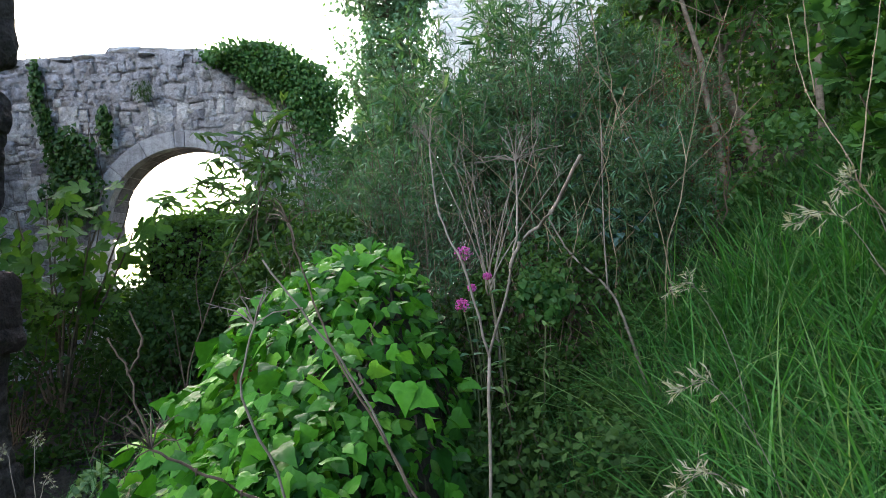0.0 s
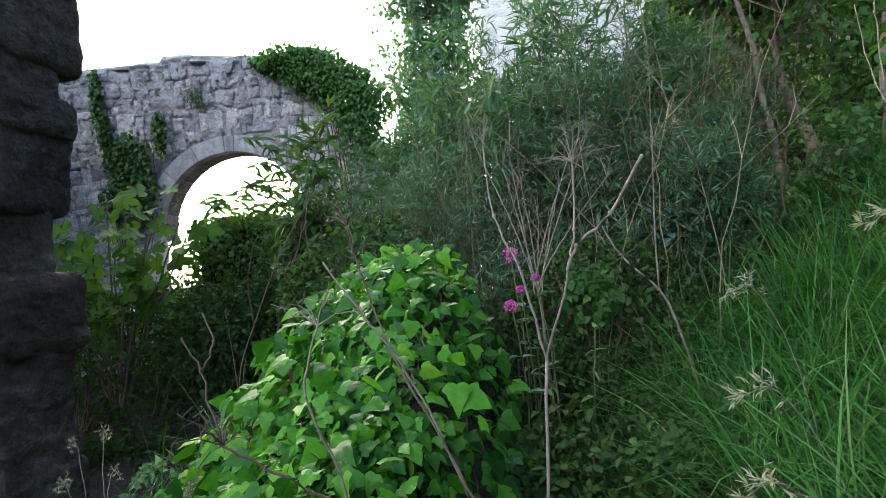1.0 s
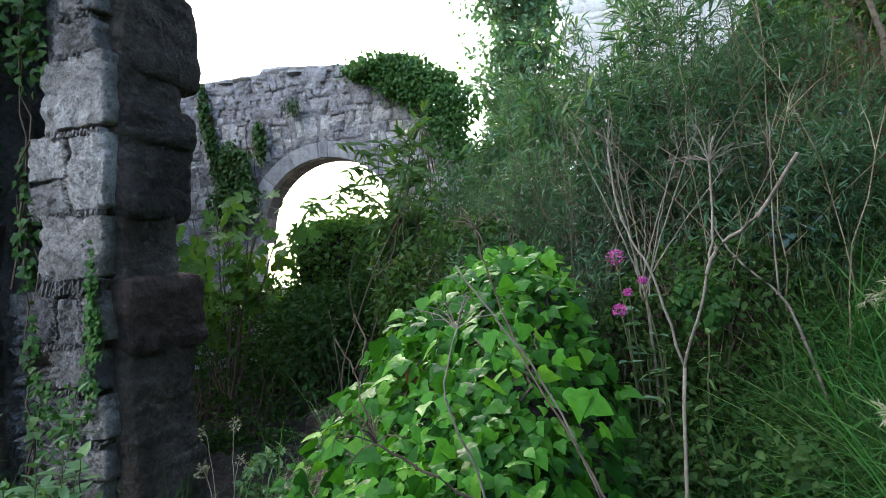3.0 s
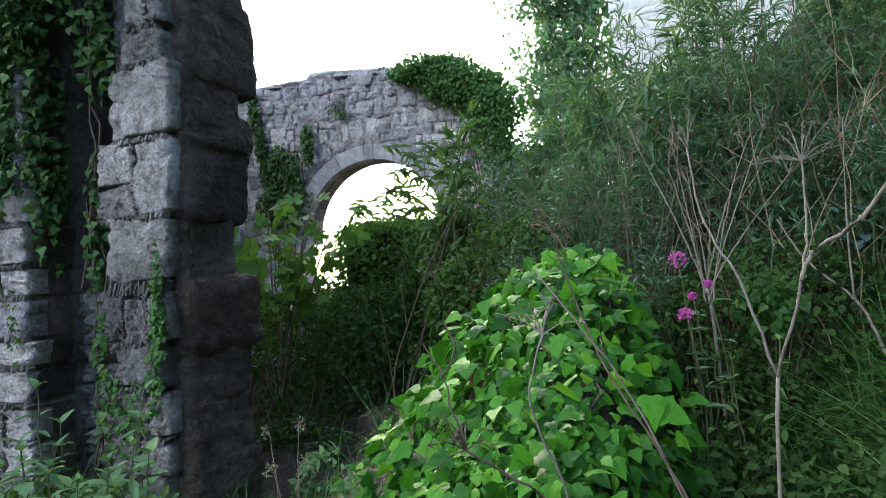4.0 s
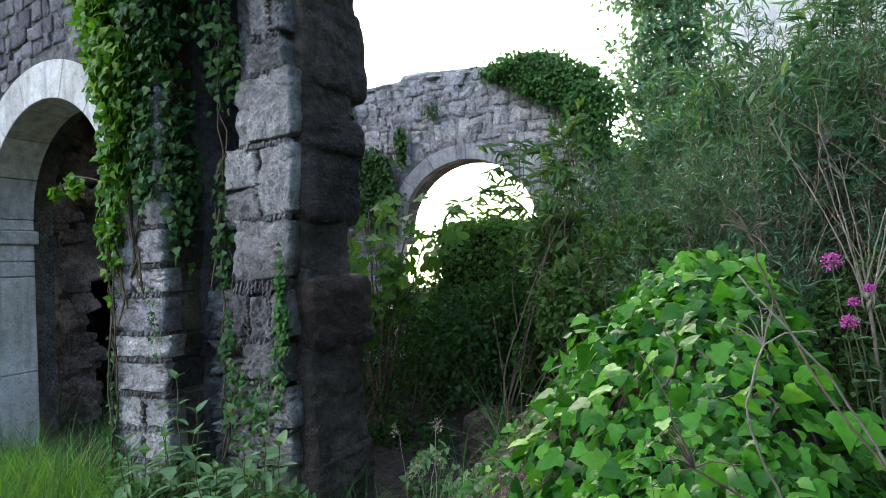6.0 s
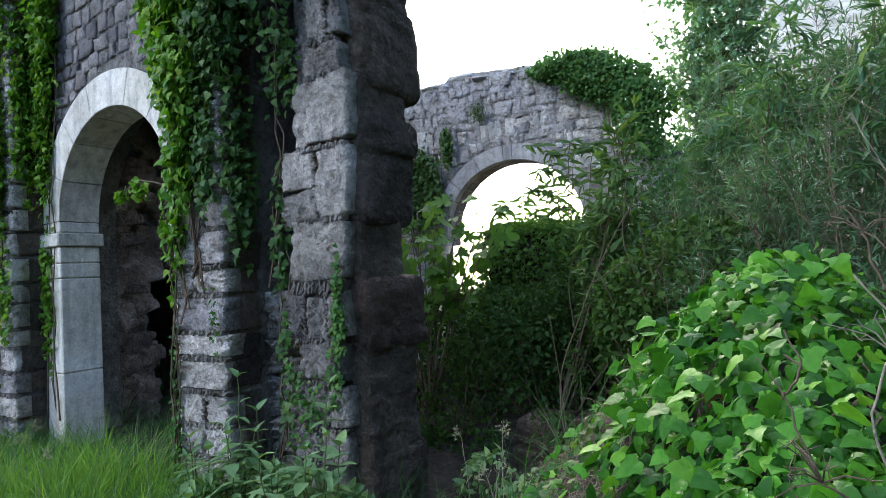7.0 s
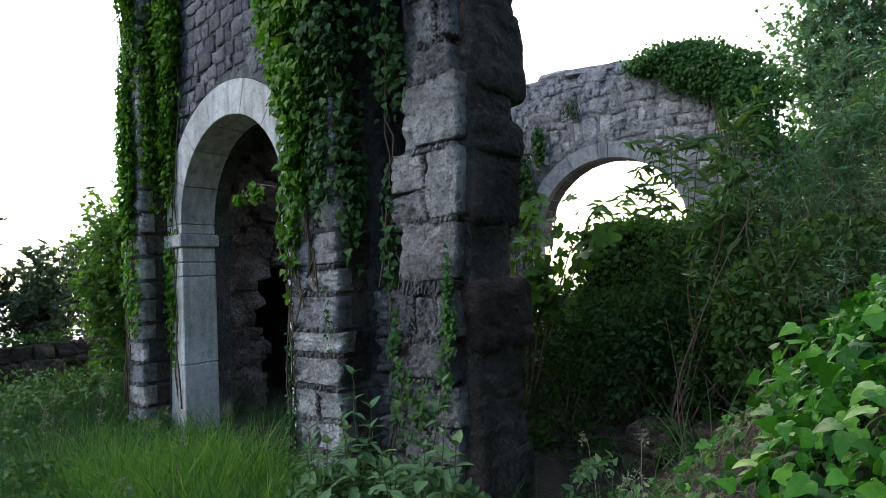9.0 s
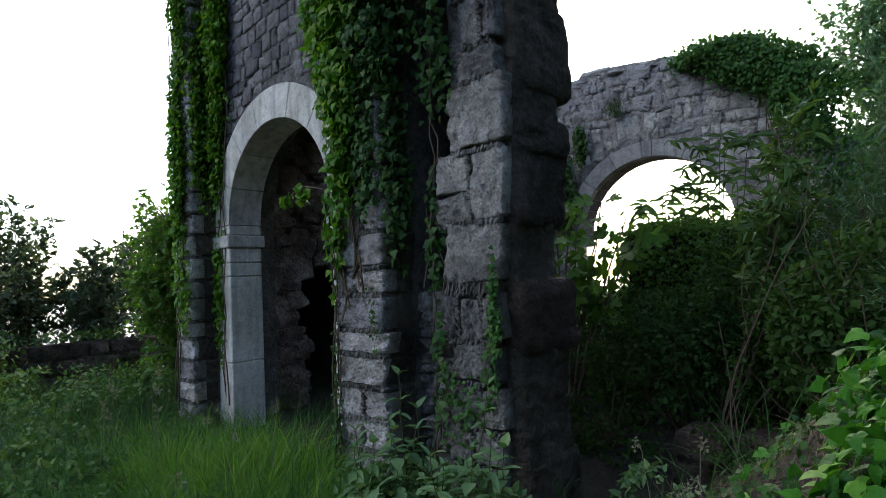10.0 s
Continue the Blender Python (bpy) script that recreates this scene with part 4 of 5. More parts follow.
def shrub(name, label, category, base, height, width, stems, per, shapes, size, mat, seed, stemmat=None, droop=0.2, lean=(0, 0), low=0.25, r=0.006, twig=0.14, group="", up=0.5):
    """A bush of upright stems with side twigs; leaves stand along twigs and stem tips."""
    t = thing(name, label, category, group, at=base)
    rng = np.random.default_rng(seed)
    g = Geo()
    P, N, T = [], [], []
    for _ in range(stems):
        a, rad = rng.uniform(0, 6.283), rng.uniform(0, 1) ** 0.6
        h = height * rng.uniform(0.6, 1.0) * (1 - 0.35 * rad * rad)
        root = np.array([0.25 * width * rad * math.cos(a), 0.25 * width * rad * math.sin(a), -0.05])
        tip = np.array([width * rad * math.cos(a) + lean[0], width * rad * math.sin(a) + lean[1], h])
        mid = root * 0.5 + tip * 0.5 + np.array([rng.normal(0, 0.05), rng.normal(0, 0.05), 0.08 * h])
        line = curve_pts([root, mid, tip], 5, 0.008, rng)
        g.tube(line, r, r * 0.35, 4)
        L = np.array(line)
        for _ in range(per):
            u = low + (1 - low) * rng.random() ** 0.8
            k = u * (len(L) - 1.001)
            q = L[int(k)] + (L[int(k) + 1] - L[int(k)]) * (k % 1)
            d = unit((rng.normal(0, 1, 3) * np.array([1, 1, 0.5]) + np.array([0, 0, 0.5]))[None])[0]
            e = q + d * twig * rng.uniform(0.3, 1.2)
            if twig > 0.05:
                g.tube([q, (q + e) / 2 + np.array([0, 0, 0.01]), e], r * 0.22, r * 0.12, 3)
            for _ in range(7):
                s = rng.uniform(0.15, 1.0)
                P.append(q + (e - q) * s)
                dd = d + rng.normal(0, 0.75, 3) + np.array([0, 0, up - droop])
                T.append(dd)
                N.append(np.array([0, 0, 1.0]) + rng.normal(0, 0.5, 3))
    part("branchwork", g.mesh("branchwork", stemmat or M_TWIG), t, kind="stuff")
    part("foliage", spread("foliage", shapes, P, N, T, rng.uniform(*size, len(P)), mat, rng), t, kind="stuff")
    return t


def tree(name, label, base, height, crown, limbs, per, shapes, size, mat, seed, r=0.06, trunk_pts=None, low=0.3, twigmat=None):
    """A tapered trunk with limbs, twigs and a loose crown of small leaves."""
    t = thing(name, label, "tree", at=base)
    rng = np.random.default_rng(seed)
    g = Geo()
    line = curve_pts(trunk_pts or [(0, 0, -0.2), (0.05, 0.03, height * 0.4), (-0.04, 0.02, height * 0.95)], 5, 0.01, rng)
    g.tube(line, r, r * 0.2, 8)
    part("trunk", g.mesh("trunk", M_BARK, True), t)
    g2 = Geo()
    P, T, N = [], [], []
    L = np.array(line)
    for _ in range(limbs):
        k = rng.uniform(low, 0.98) * (len(L) - 1.001)
        q = L[int(k)] + (L[int(k) + 1] - L[int(k)]) * (k % 1)
        a = rng.uniform(0, 6.283)
        ln = rng.uniform(0.5, 1.0)
        end = q + np.array([math.cos(a) * crown[0], math.sin(a) * crown[0], rng.uniform(0.1, 0.9) * crown[1]]) * ln
        mid = (q + end) / 2 + np.array([0, 0, -0.05])
        lim = np.array(curve_pts([q, mid, end], 4, 0.012, rng))
        g2.tube(list(lim), r * 0.28, r * 0.06, 5)
        for _ in range(per):
            k2 = rng.uniform(0.3, 1.0) * (len(lim) - 1.001)
            o = lim[int(k2)] + (lim[int(k2) + 1] - lim[int(k2)]) * (k2 % 1)
            d = unit(rng.normal(0, 1, (1, 3)))[0]
            e = o + d * rng.uniform(0.1, 0.38)
            g2.tube([o, e], r * 0.05, r * 0.025, 3)
            for _ in range(7):
                P.append(o + (e - o) * rng.uniform(0.3, 1.05))
                T.append(d + rng.normal(0, 0.8, 3) - np.array([0, 0, 0.2]))
                N.append(np.array([0, 0, 1.0]) + rng.normal(0, 0.6, 3))
    part("branchwork", g2.mesh("branchwork", twigmat or M_BARK), t, kind="stuff")
    part("crown", spread("crown", shapes, P, N, T, rng.uniform(*size, len(P)), mat, rng), t, kind="stuff")
    return t


def leaf_cloud(name, label, category, blobs, shapes, size, mat, seed, sticks=30, up=0.3):
    """A mass of undergrowth: thin stems and many leaves in uneven clumps on the ground."""
    t = thing(name, label, category)
    rng = np.random.default_rng(seed)
    P, N, T = [], [], []
    g = Geo()
    for (cx, cy, cz), (rx, ry, rz), n in blobs:
        sub = rng.normal(0, 0.55, (max(4, n // 90), 3)).clip(-1, 1)
        k = rng.integers(0, len(sub), n)
        q = sub[k] + rng.normal(0, 0.22, (n, 3))
        ln = np.linalg.norm(q, axis=1, keepdims=True)
        q = q / np.maximum(1, ln)
        pos = np.array([cx, cy, cz]) + q * np.array([rx, ry, rz])
        pos[:, 2] = np.maximum(pos[:, 2], ground_height(pos[:, 0], pos[:, 1]) + 0.01)
        P.append(pos)
        N.append(unit(q * 0.8 + np.array([0, 0, up]) + rng.normal(0, 0.5, q.shape)))
        T.append(unit(q * 0.6 + rng.normal(0, 0.7, q.shape) + np.array([0, 0, -0.1])))
        for _ in range(sticks):
            e = np.array([cx, cy, cz]) + rng.normal(0, 0.45, 3).clip(-1, 1) * np.array([rx, ry, rz])
            bx, by = cx + (e[0] - cx) * 0.4, cy + (e[1] - cy) * 0.4
            g.tube(curve_pts([(bx, by, float(ground_height(bx, by)) - 0.03), ((bx + e[0]) / 2, (by + e[1]) / 2, e[2] * 0.6 + 0.4 * float(ground_height(bx, by))), e], 4, 0.01, rng), 0.006, 0.002, 4)
    P, N, T = np.concatenate(P), np.concatenate(N), np.concatenate(T)
    part("branchwork", g.mesh("branchwork", M_TWIG), t, kind="stuff")
    part("foliage", spread("foliage", shapes, P, N, T, rng.uniform(*size, len(P)), mat, rng), t, kind="stuff")
    return t


def herb(name, label, base, height, stems, leaf, shapes, mat, seed, pairs=9, width=0.12, group=""):
    """An upright weed with opposite leaves getting smaller towards the tip."""
    t = thing(name, label, "weed", group, at=base)
    rng = np.random.default_rng(seed)
    P, N, T, S = [], [], [], []
    for _ in range(stems):
        o = rng.normal(0, width, 2)
        h = height * rng.uniform(0.65, 1.0)
        line = np.array(curve_pts([(o[0] * 0.4, o[1] * 0.4, -0.05), (o[0] * 0.8, o[1] * 0.8, h * 0.5), (o[0], o[1], h)], 6, 0.003, rng))
        g = Geo()
        g.tube(list(line), 0.004, 0.002, 5)
        part("stem", g.mesh("stem", M_GREENSTEM), t)
        a = rng.uniform(0, 6.28)
        for k in range(pairs):
            u = 0.2 + 0.8 * k / (pairs - 1)
            q = line[min(len(line) - 1, int(u * (len(line) - 1)))]
            a += 1.57
            for s in (0, math.pi):
                P.append(q)
                T.append((math.cos(a + s), math.sin(a + s), 0.15 + 0.9 * max(0, u - 0.8) * 5 - 0.4 * (1 - u)))
                N.append((0, 0, 1.0))
                S.append(leaf * (1.1 - 0.65 * u) * rng.uniform(0.8, 1.2))
    part("foliage", spread("foliage", shapes, P, N, T, S, mat, rng), t, kind="stuff")
    return t


def grass(name, label, regions, seed, mat=None, shapes=None, loose=0.25):
    """Long grass. regions: x range, y range, count, blade length, lean."""
    rng = np.random.default_rng(seed)
    P, N, T, S = [], [], [], []
    for (x0, x1), (y0, y1), n, (l0, l1), lean in regions:
        tufts = max(6, n // 60)
        tx, ty = rng.uniform(x0, x1, tufts), rng.uniform(y0, y1, tufts)
        k = rng.integers(0, tufts, n)
        free = rng.random(n) < loose
        x = np.where(free, rng.uniform(x0, x1, n), tx[k] + rng.normal(0, 0.045, n))
        y = np.where(free, rng.uniform(y0, y1, n), ty[k] + rng.normal(0, 0.045, n))
        z = ground_height(x, y) - 0.02
        out = np.where(free[:, None], rng.normal(0, 0.25, (n, 2)), np.c_[x - tx[k], y - ty[k]] * 9 + rng.normal(0, 0.14, (n, 2)))
        d = np.c_[out + np.array(lean), np.ones(n)]
        P.append(np.c_[x, y, z]), T.append(unit(d))
        N.append(np.c_[-out + rng.normal(0, 0.2, (n, 2)), 0.3 * np.ones(n)])
        S.append(rng.uniform(l0, l1, n) * rng.choice([0.7, 1.0, 1.15], n))
    me = spread(name, shapes or BLADES, np.concatenate(P), np.concatenate(N), np.concatenate(T), np.concatenate(S), mat or M_GRASS, rng)
    tagged(new(name, me), label, "grass", kind="stuff")


def seed_grass(base, height, lean, seed, size=1.0):
    """One flowering grass stem with a loose drooping panicle on short branchlets."""
    t = thing("grass_stem", "tall dry grass stem with a loose seed head", "grass", "seeding grass stems", at=base)
    rng = np.random.default_rng(seed)
    tip = np.array([lean[0], lean[1], height])
    line = np.array(curve_pts([(0, 0, -0.03), tip * np.array([0.3, 0.3, 0.6]), tip * np.array([0.7, 0.7, 0.95]), tip + np.array([0, 0, -0.04])], 6, 0.001, rng))
    g = Geo()
    g.tube(list(line), 0.0014, 0.0006, 4)
    P, N, T, S = [], [], [], []
    for k in range(16):
        u = 0.62 + 0.38 * k / 15
        q = line[min(len(line) - 1, int(round(u * (len(line) - 1))))]
        d = unit((rng.normal(0, 0.7, 3) + np.array([lean[0] * 2, lean[1] * 2, 0.3]))[None])[0]
        e = q + d * 0.035 * size * (1.2 - u) * 3 * rng.uniform(0.4, 1.0)
        g.tube([q, e], 0.0005, 0.0004, 3)
        for s in (0.3, 0.42, 0.54, 0.66, 0.78, 0.9, 1.0):
            P.append(q + (e - q) * s), T.append(d + rng.normal(0, 0.3, 3) - np.array([0, 0, 0.25])), N.append(rng.normal(0, 1, 3)), S.append(rng.uniform(0.02, 0.034) * size)
    stem = part("stem", g.mesh("stem", M_STALK), t)
    part("seed_head", spread("seed_head", LANCE, P, N, T, np.array(S) * 0.75, M_SEED, rng), stem, "pale dry seed head", "stuff")


# ivy and climbers
ivy_mound()
ivy_patch("wall_ivy", "bright green ivy hanging thickly down the buttress",
          [((-3.1, 1.76, 3.75), (0.45, 0.16, 0.6), 3600), ((-3.04, 1.74, 3.05), (0.27, 0.12, 0.42), 2600), ((-3.0, 1.73, 2.6), (0.17, 0.1, 0.34), 1100), ((-3.03, 1.74, 2.2), (0.1, 0.08, 0.34), 430), ((-3.12, 1.76, 1.85), (0.09, 0.07, 0.3), 140),
           ((-3.2, 1.8, 1.6), (0.04, 0.05, 0.2), 30)],
          IVY_SHAPES, (0.03, 0.052), M_IVYWALL, 141, (-0.15, -1.0, 0.25), stems=[((-3.0, 1.79, 1.5), (-2.98, 1.77, 2.7), 5), ((-3.1, 1.79, 1.4), (-3.08, 1.77, 2.5), 3)])
ivy_patch("creeping_ivy", "sparse small-leaved ivy creeping up the buttress edge", [((-3.19, 1.79, 0.95), (0.035, 0.03, 0.55), 150), ((-3.17, 1.77, 0.6), (0.06, 0.03, 0.3), 130), ((-2.83, 1.77, 1.35), (0.03, 0.03, 0.2), 34)],
          IVY_SMALL, (0.016, 0.03), M_IVYMID, 145, (-0.1, -1.0, 0.25), stems=[((-3.19, 1.78, 0.4), (-3.15, 1.78, 1.7), 4)])
ivy_patch("recess_ivy", "dark green ivy in the angle beside the buttress",
          [((-2.88, 1.77, 3.0), (0.2, 0.08, 0.8), 1100), ((-2.86, 1.78, 2.2), (0.1, 0.06, 0.4), 200), ((-2.72, 1.9, 3.3), (0.42, 0.12, 0.7), 1000), ((-2.78, 1.74, 3.45), (0.36, 0.3, 0.5), 3000), ((-2.8, 1.8, 2.85), (0.14, 0.14, 0.35), 700), ((-2.76, 1.9, 2.1), (0.04, 0.12, 0.6), 320), ((-2.55, 2.0, 2.65), (0.16, 0.06, 0.3), 150), ((-2.59, 2.0, 1.75), (0.05, 0.04, 0.4), 90), ((-2.58, 2.0, 1.05), (0.06, 0.04, 0.4), 60)],
          IVY_SHAPES, (0.028, 0.048), M_IVYDARK, 142, (0.1, -1.0, 0.25), stems=[((-2.62, 2.0, 0.6), (-2.58, 2.0, 1.9), 2), ((-2.6, 2.0, 1.6), (-2.55, 2.0, 3.0), 2)])
ivy_patch("quoin_ivy", "thin strand of ivy creeping down the quoins", [((-2.2, 1.975, 1.45), (0.03, 0.018, 0.26), 130), ((-2.2, 1.975, 1.28), (0.045, 0.02, 0.16), 150), ((-2.24, 1.975, 1.05), (0.05, 0.015, 0.2), 70), ((-2.42, 1.975, 0.9), (0.14, 0.02, 0.2), 110)],
          IVY_SMALL + IVY_SHAPES, (0.017, 0.03), M_IVYMID, 143, (0.1, -1.0, 0.25))
ivy_patch("corner_ivy", "dense ivy over the outer buttress and corner of the ruin",
          [((-5.19, 1.8, 3.9), (0.11, 0.12, 0.8), 2600), ((-5.29, 1.8, 3.0), (0.05, 0.1, 0.7), 1300), ((-5.24, 1.74, 2.55), (0.11, 0.06, 0.75), 1400), ((-5.2, 1.75, 1.6), (0.14, 0.04, 0.5), 260), ((-4.9, 1.93, 3.7), (0.13, 0.1, 0.8), 1700), ((-4.97, 1.95, 2.8), (0.07, 0.07, 0.7), 700),
           ((-5.37, 1.82, 2.0), (0.04, 0.07, 0.6), 420), ((-5.02, 1.97, 1.5), (0.08, 0.05, 0.6), 260), ((-5.07, 1.88, 3.0), (0.05, 0.13, 0.9), 1100)],
          IVY_SMALL + IVY_SHAPES, (0.03, 0.048), M_IVYWALL, 144, (-0.2, -1.0, 0.25), stems=[((-5.3, 1.76, 0.6), (-5.28, 1.76, 3.6), 3), ((-5.02, 1.98, 0.6), (-4.98, 1.97, 3.2), 3)])
ivy_patch("far_wall_ivy", "rounded mass of ivy over the far wall's top",
          [((-2.36, 5.83, 3.64), (0.48, 0.28, 0.15), 3800), ((-2.1, 5.8, 3.5), (0.4, 0.28, 0.25), 2600), ((-1.9, 5.78, 3.36), (0.46, 0.26, 0.24), 3200), ((-1.62, 5.72, 3.08), (0.36, 0.24, 0.28), 3000), ((-1.55, 5.62, 2.75), (0.3, 0.2, 0.35), 900), ((-1.4, 5.55, 2.3), (0.38, 0.22, 0.45), 800)],
          IVY_SMALL, (0.027, 0.048), M_IVYMID, 145, (-0.1, -0.8, 0.55), stems=[((-1.7, 5.7, 1.2), (-2.0, 5.75, 3.4), 8)])
ivy_patch("far_wall_creeper", "dark creeper in two streaks on the pale rubble",
          [((-4.52, 5.62, 3.42), (0.07, 0.05, 0.34), 260), ((-4.44, 5.62, 3.05), (0.09, 0.05, 0.25), 190), ((-4.18, 5.62, 2.74), (0.3, 0.06, 0.28), 750), ((-3.82, 5.66, 2.98), (0.08, 0.05, 0.28), 260), ((-4.16, 5.6, 2.32), (0.4, 0.08, 0.34), 900)],
          IVY_SMALL, (0.035, 0.06), M_IVYDARK, 146, (0, -1.0, 0.4), stems=[((-4.3, 5.66, 1.6), (-4.55, 5.66, 3.5), 4), ((-4.1, 5.68, 1.6), (-3.98, 5.68, 3.1), 3)])

# dead stalks
dead_umbel("dark bent dead stalk with a starry bare umbel", [([(-0.283, 1.02, 1.539), (-0.265, 1.02, 1.458), (-0.207, 1.0, 1.311), (-0.128, 0.97, 1.183), (-0.06, 0.94, 1.03), (-0.02, 0.92, 0.75)], 0.0016, 0.0026)],
           [((-0.283, 1.02, 1.539), (-0.1, 0, 0.7), 9, 0.055)], seed=151, mat=M_TWIG)
dead_umbel("dead stalk lying over the ivy with bare umbel", [([(-0.356, 0.73, 1.27), (-0.308, 0.74, 1.239), (-0.265, 0.76, 1.206), (-0.18, 0.8, 1.13), (-0.08, 0.84, 0.95)], 0.0015, 0.0025), ([(-0.356, 0.73, 1.27), (-0.385, 0.74, 1.357), (-0.409, 0.74, 1.398)], 0.0014, 0.0009), ([(-0.385, 0.74, 1.357), (-0.367, 0.74, 1.389), (-0.38, 0.74, 1.429)], 0.0015, 0.001)],
           [((-0.356, 0.73, 1.27), (-0.5, 0, 0.4), 10, 0.06)], seed=152, mat=M_TWIG)
dead_umbel("pale broken dry stalk leaning over the ivy", [([(-0.304, 0.95, 1.479), (-0.233, 0.95, 1.382), (-0.166, 0.97, 1.271), (-0.1, 0.98, 1.1)], 0.0016, 0.0022)], [], seed=153)
dead_umbel("thin dead stalk with a small bare umbel", [([(-0.278, 0.85, 1.393), (-0.301, 0.85, 1.299), (-0.267, 0.87, 1.183), (-0.22, 0.88, 1.0)], 0.0014, 0.0022)], [((-0.278, 0.85, 1.393), (0, 0, 0.8), 9, 0.05)], seed=154)
dead_umbel("tall forked pale dead stalk with spreading bare branches",
           [([(0.01, 1.04, 0.45), (0.014, 1.04, 0.96), (0.032, 1.04, 1.3)], 0.0032, 0.0028), ([(0.032, 1.04, 1.3), (-0.004, 1.1, 1.449), (-0.044, 1.15, 1.544), (-0.06, 1.2, 1.685)], 0.0024, 0.0016),
            ([(0.032, 1.04, 1.3), (0.071, 1.06, 1.418), (0.092, 1.08, 1.511), (0.097, 1.1, 1.624)], 0.0024, 0.0016), ([(0.074, 1.05, 1.44), (0.094, 1.06, 1.48), (0.141, 1.0, 1.526), (0.184, 0.95, 1.603)], 0.0032, 0.0026)],
           [((0.097, 1.1, 1.624), (0, 0, 0.8), 12, 0.08), ((-0.06, 1.2, 1.685), (-0.2, 0, 0.7), 7, 0.06)], seed=155)
rs = np.random.default_rng(156)
FAN_TIPS = [(-0.174, 2.35, 1.9), (-0.047, 2.35, 1.865), (-0.072, 2.3, 1.8), (-0.005, 2.3, 1.73), (0.135, 2.3, 1.72), (0.192, 2.4, 1.85), (0.257, 2.4, 1.91), (0.05, 2.28, 1.6), (0.32, 2.36, 1.74)]
FAN = [([(0.06, 2.36, 0.8), (0.05, 2.33, 1.1), (0.03, 2.3, 1.36)], 0.007, 0.006)]
for tx, ty, tz in FAN_TIPS:
    bx, by, bz = 0.03 + 0.008 * rs.normal(), 2.3, 1.33 + 0.02 * rs.normal()
    FAN.append(([(bx, by, bz), (bx + 0.2 * (tx - bx), by, bz + 0.25 * (tz - bz)), (bx + 0.55 * (tx - bx), by + 0.4 * (ty - by), bz + 0.6 * (tz - bz)), (tx, ty, tz)], 0.0036, 0.0015))
dead_umbel("fan of slender pale dead stalks above the weeds", FAN, [((tx, ty, tz), (0.3 * (tx - 0.03), 0, 0.8), 6, 0.1) for tx, ty, tz in FAN_TIPS], seed=160)
dead_umbel("crooked dead stem on the grassy slope", [([(0.66, 2.25, 0.72), (0.6, 2.3, 0.894), (0.545, 2.35, 1.143), (0.49, 2.4, 1.295), (0.357, 2.4, 1.437), (0.278, 2.4, 1.588)], 0.008, 0.003), ([(0.49, 2.4, 1.295), (0.501, 2.45, 1.542), (0.527, 2.5, 1.938)], 0.004, 0.002)], [], seed=170)
dead_umbel("bare branching pale stem by the slope", [([(1.15, 1.5, 1.0), (1.07, 1.52, 1.26), (0.989, 1.5, 1.443), (0.91, 1.51, 1.57), (0.878, 1.5, 1.64), (0.85, 1.6, 1.82), (0.87, 1.7, 2.05)], 0.0027, 0.001), ([(0.869, 1.6, 1.805), (0.86, 1.6, 1.99), (0.854, 1.6, 2.104)], 0.0017, 0.001), ([(0.9, 1.5, 1.579), (0.949, 1.5, 1.863), (0.986, 1.5, 2.05)], 0.0018, 0.001), ([(0.95, 1.5, 1.5), (0.86, 1.47, 1.56), (0.78, 1.45, 1.62)], 0.0014, 0.0007), ([(1.07, 1.52, 1.26), (0.97, 1.5, 1.34), (0.9, 1.48, 1.4)], 0.0014, 0.0007)], [], seed=171, mat=M_STRAW)
flowering_valerian()

for k, (x, y, h) in enumerate([(-0.02, 2.12, 0.5), (0.12, 2.18, 0.55)]):
    herb("valerian_shoot", "grey-green leafy shoots of valerian not in flower", (x, y, 0.72), h, 3, 0.07, DROOP + OVATE, M_NETTLE, 180 + k, pairs=6, width=0.09, group="valerian shoots")

# thicket of narrow-leaved bushes
TH = "thicket of narrow-leaved bushes"
for k, (x, y, h, w, n) in enumerate([(-0.75, 3.6, 2.3, 0.5, 30), (-0.2, 3.3, 2.4, 0.5, 36), (0.35, 3.2, 2.25, 0.5, 36), (0.85, 3.6, 2.0, 0.5, 32), (-0.45, 2.9, 1.75, 0.45, 26), (0.2, 4.1, 2.75, 0.6, 30), (-1.0, 4.3, 2.3, 0.5, 26), (0.75, 2.9, 1.25, 0.4, 22), (1.2, 4.0, 1.6, 0.5, 24), (-0.7, 5.1, 3.0, 0.5, 32)]):
    z = float(base_height(x, y))
    shrub("narrow_leaved_bush", "grey-green narrow-leaved bush with thin dry stems", "bush", (x, y, z), 0.91 * h, w, int(1.35 * n), 44, LANCE, (0.026, 0.066), M_WILLOW, 200 + k, stemmat=M_STALK if k % 4 == 1 else M_GREENSTEM if k % 2 else None, group=TH, low=0.25, r=0.0042)
for k, (x, y, h) in enumerate([(-0.15, 3.6, 2.55), (0.3, 3.7, 2.6), (0.7, 3.7, 2.35), (-0.6, 3.9, 2.5), (0.05, 3.2, 2.3)]):
    shrub("tall_shoots", "tall shoots with drooping pointed grey-green leaves", "bush", (x, y, float(base_height(x, y))), h, 0.42, 12, 12, DROOP, (0.055, 0.11), M_WILLOW, 225 + k, group="tall leafy shoots", low=0.68, twig=0.17, droop=0.5, r=0.005)
shrub("leafy_bush", "fresh green small-leaved bush at the edge of the thicket", "bush", (-1.1, 3.7, 0.45), 1.35, 0.42, 20, 24, SMALL, (0.03, 0.055), M_FRESH, 232, low=0.3, twig=0.18)


def dry_tangle():
    """Long dead stems that lean across one another in the thicket."""
    rng = np.random.default_rng(238)
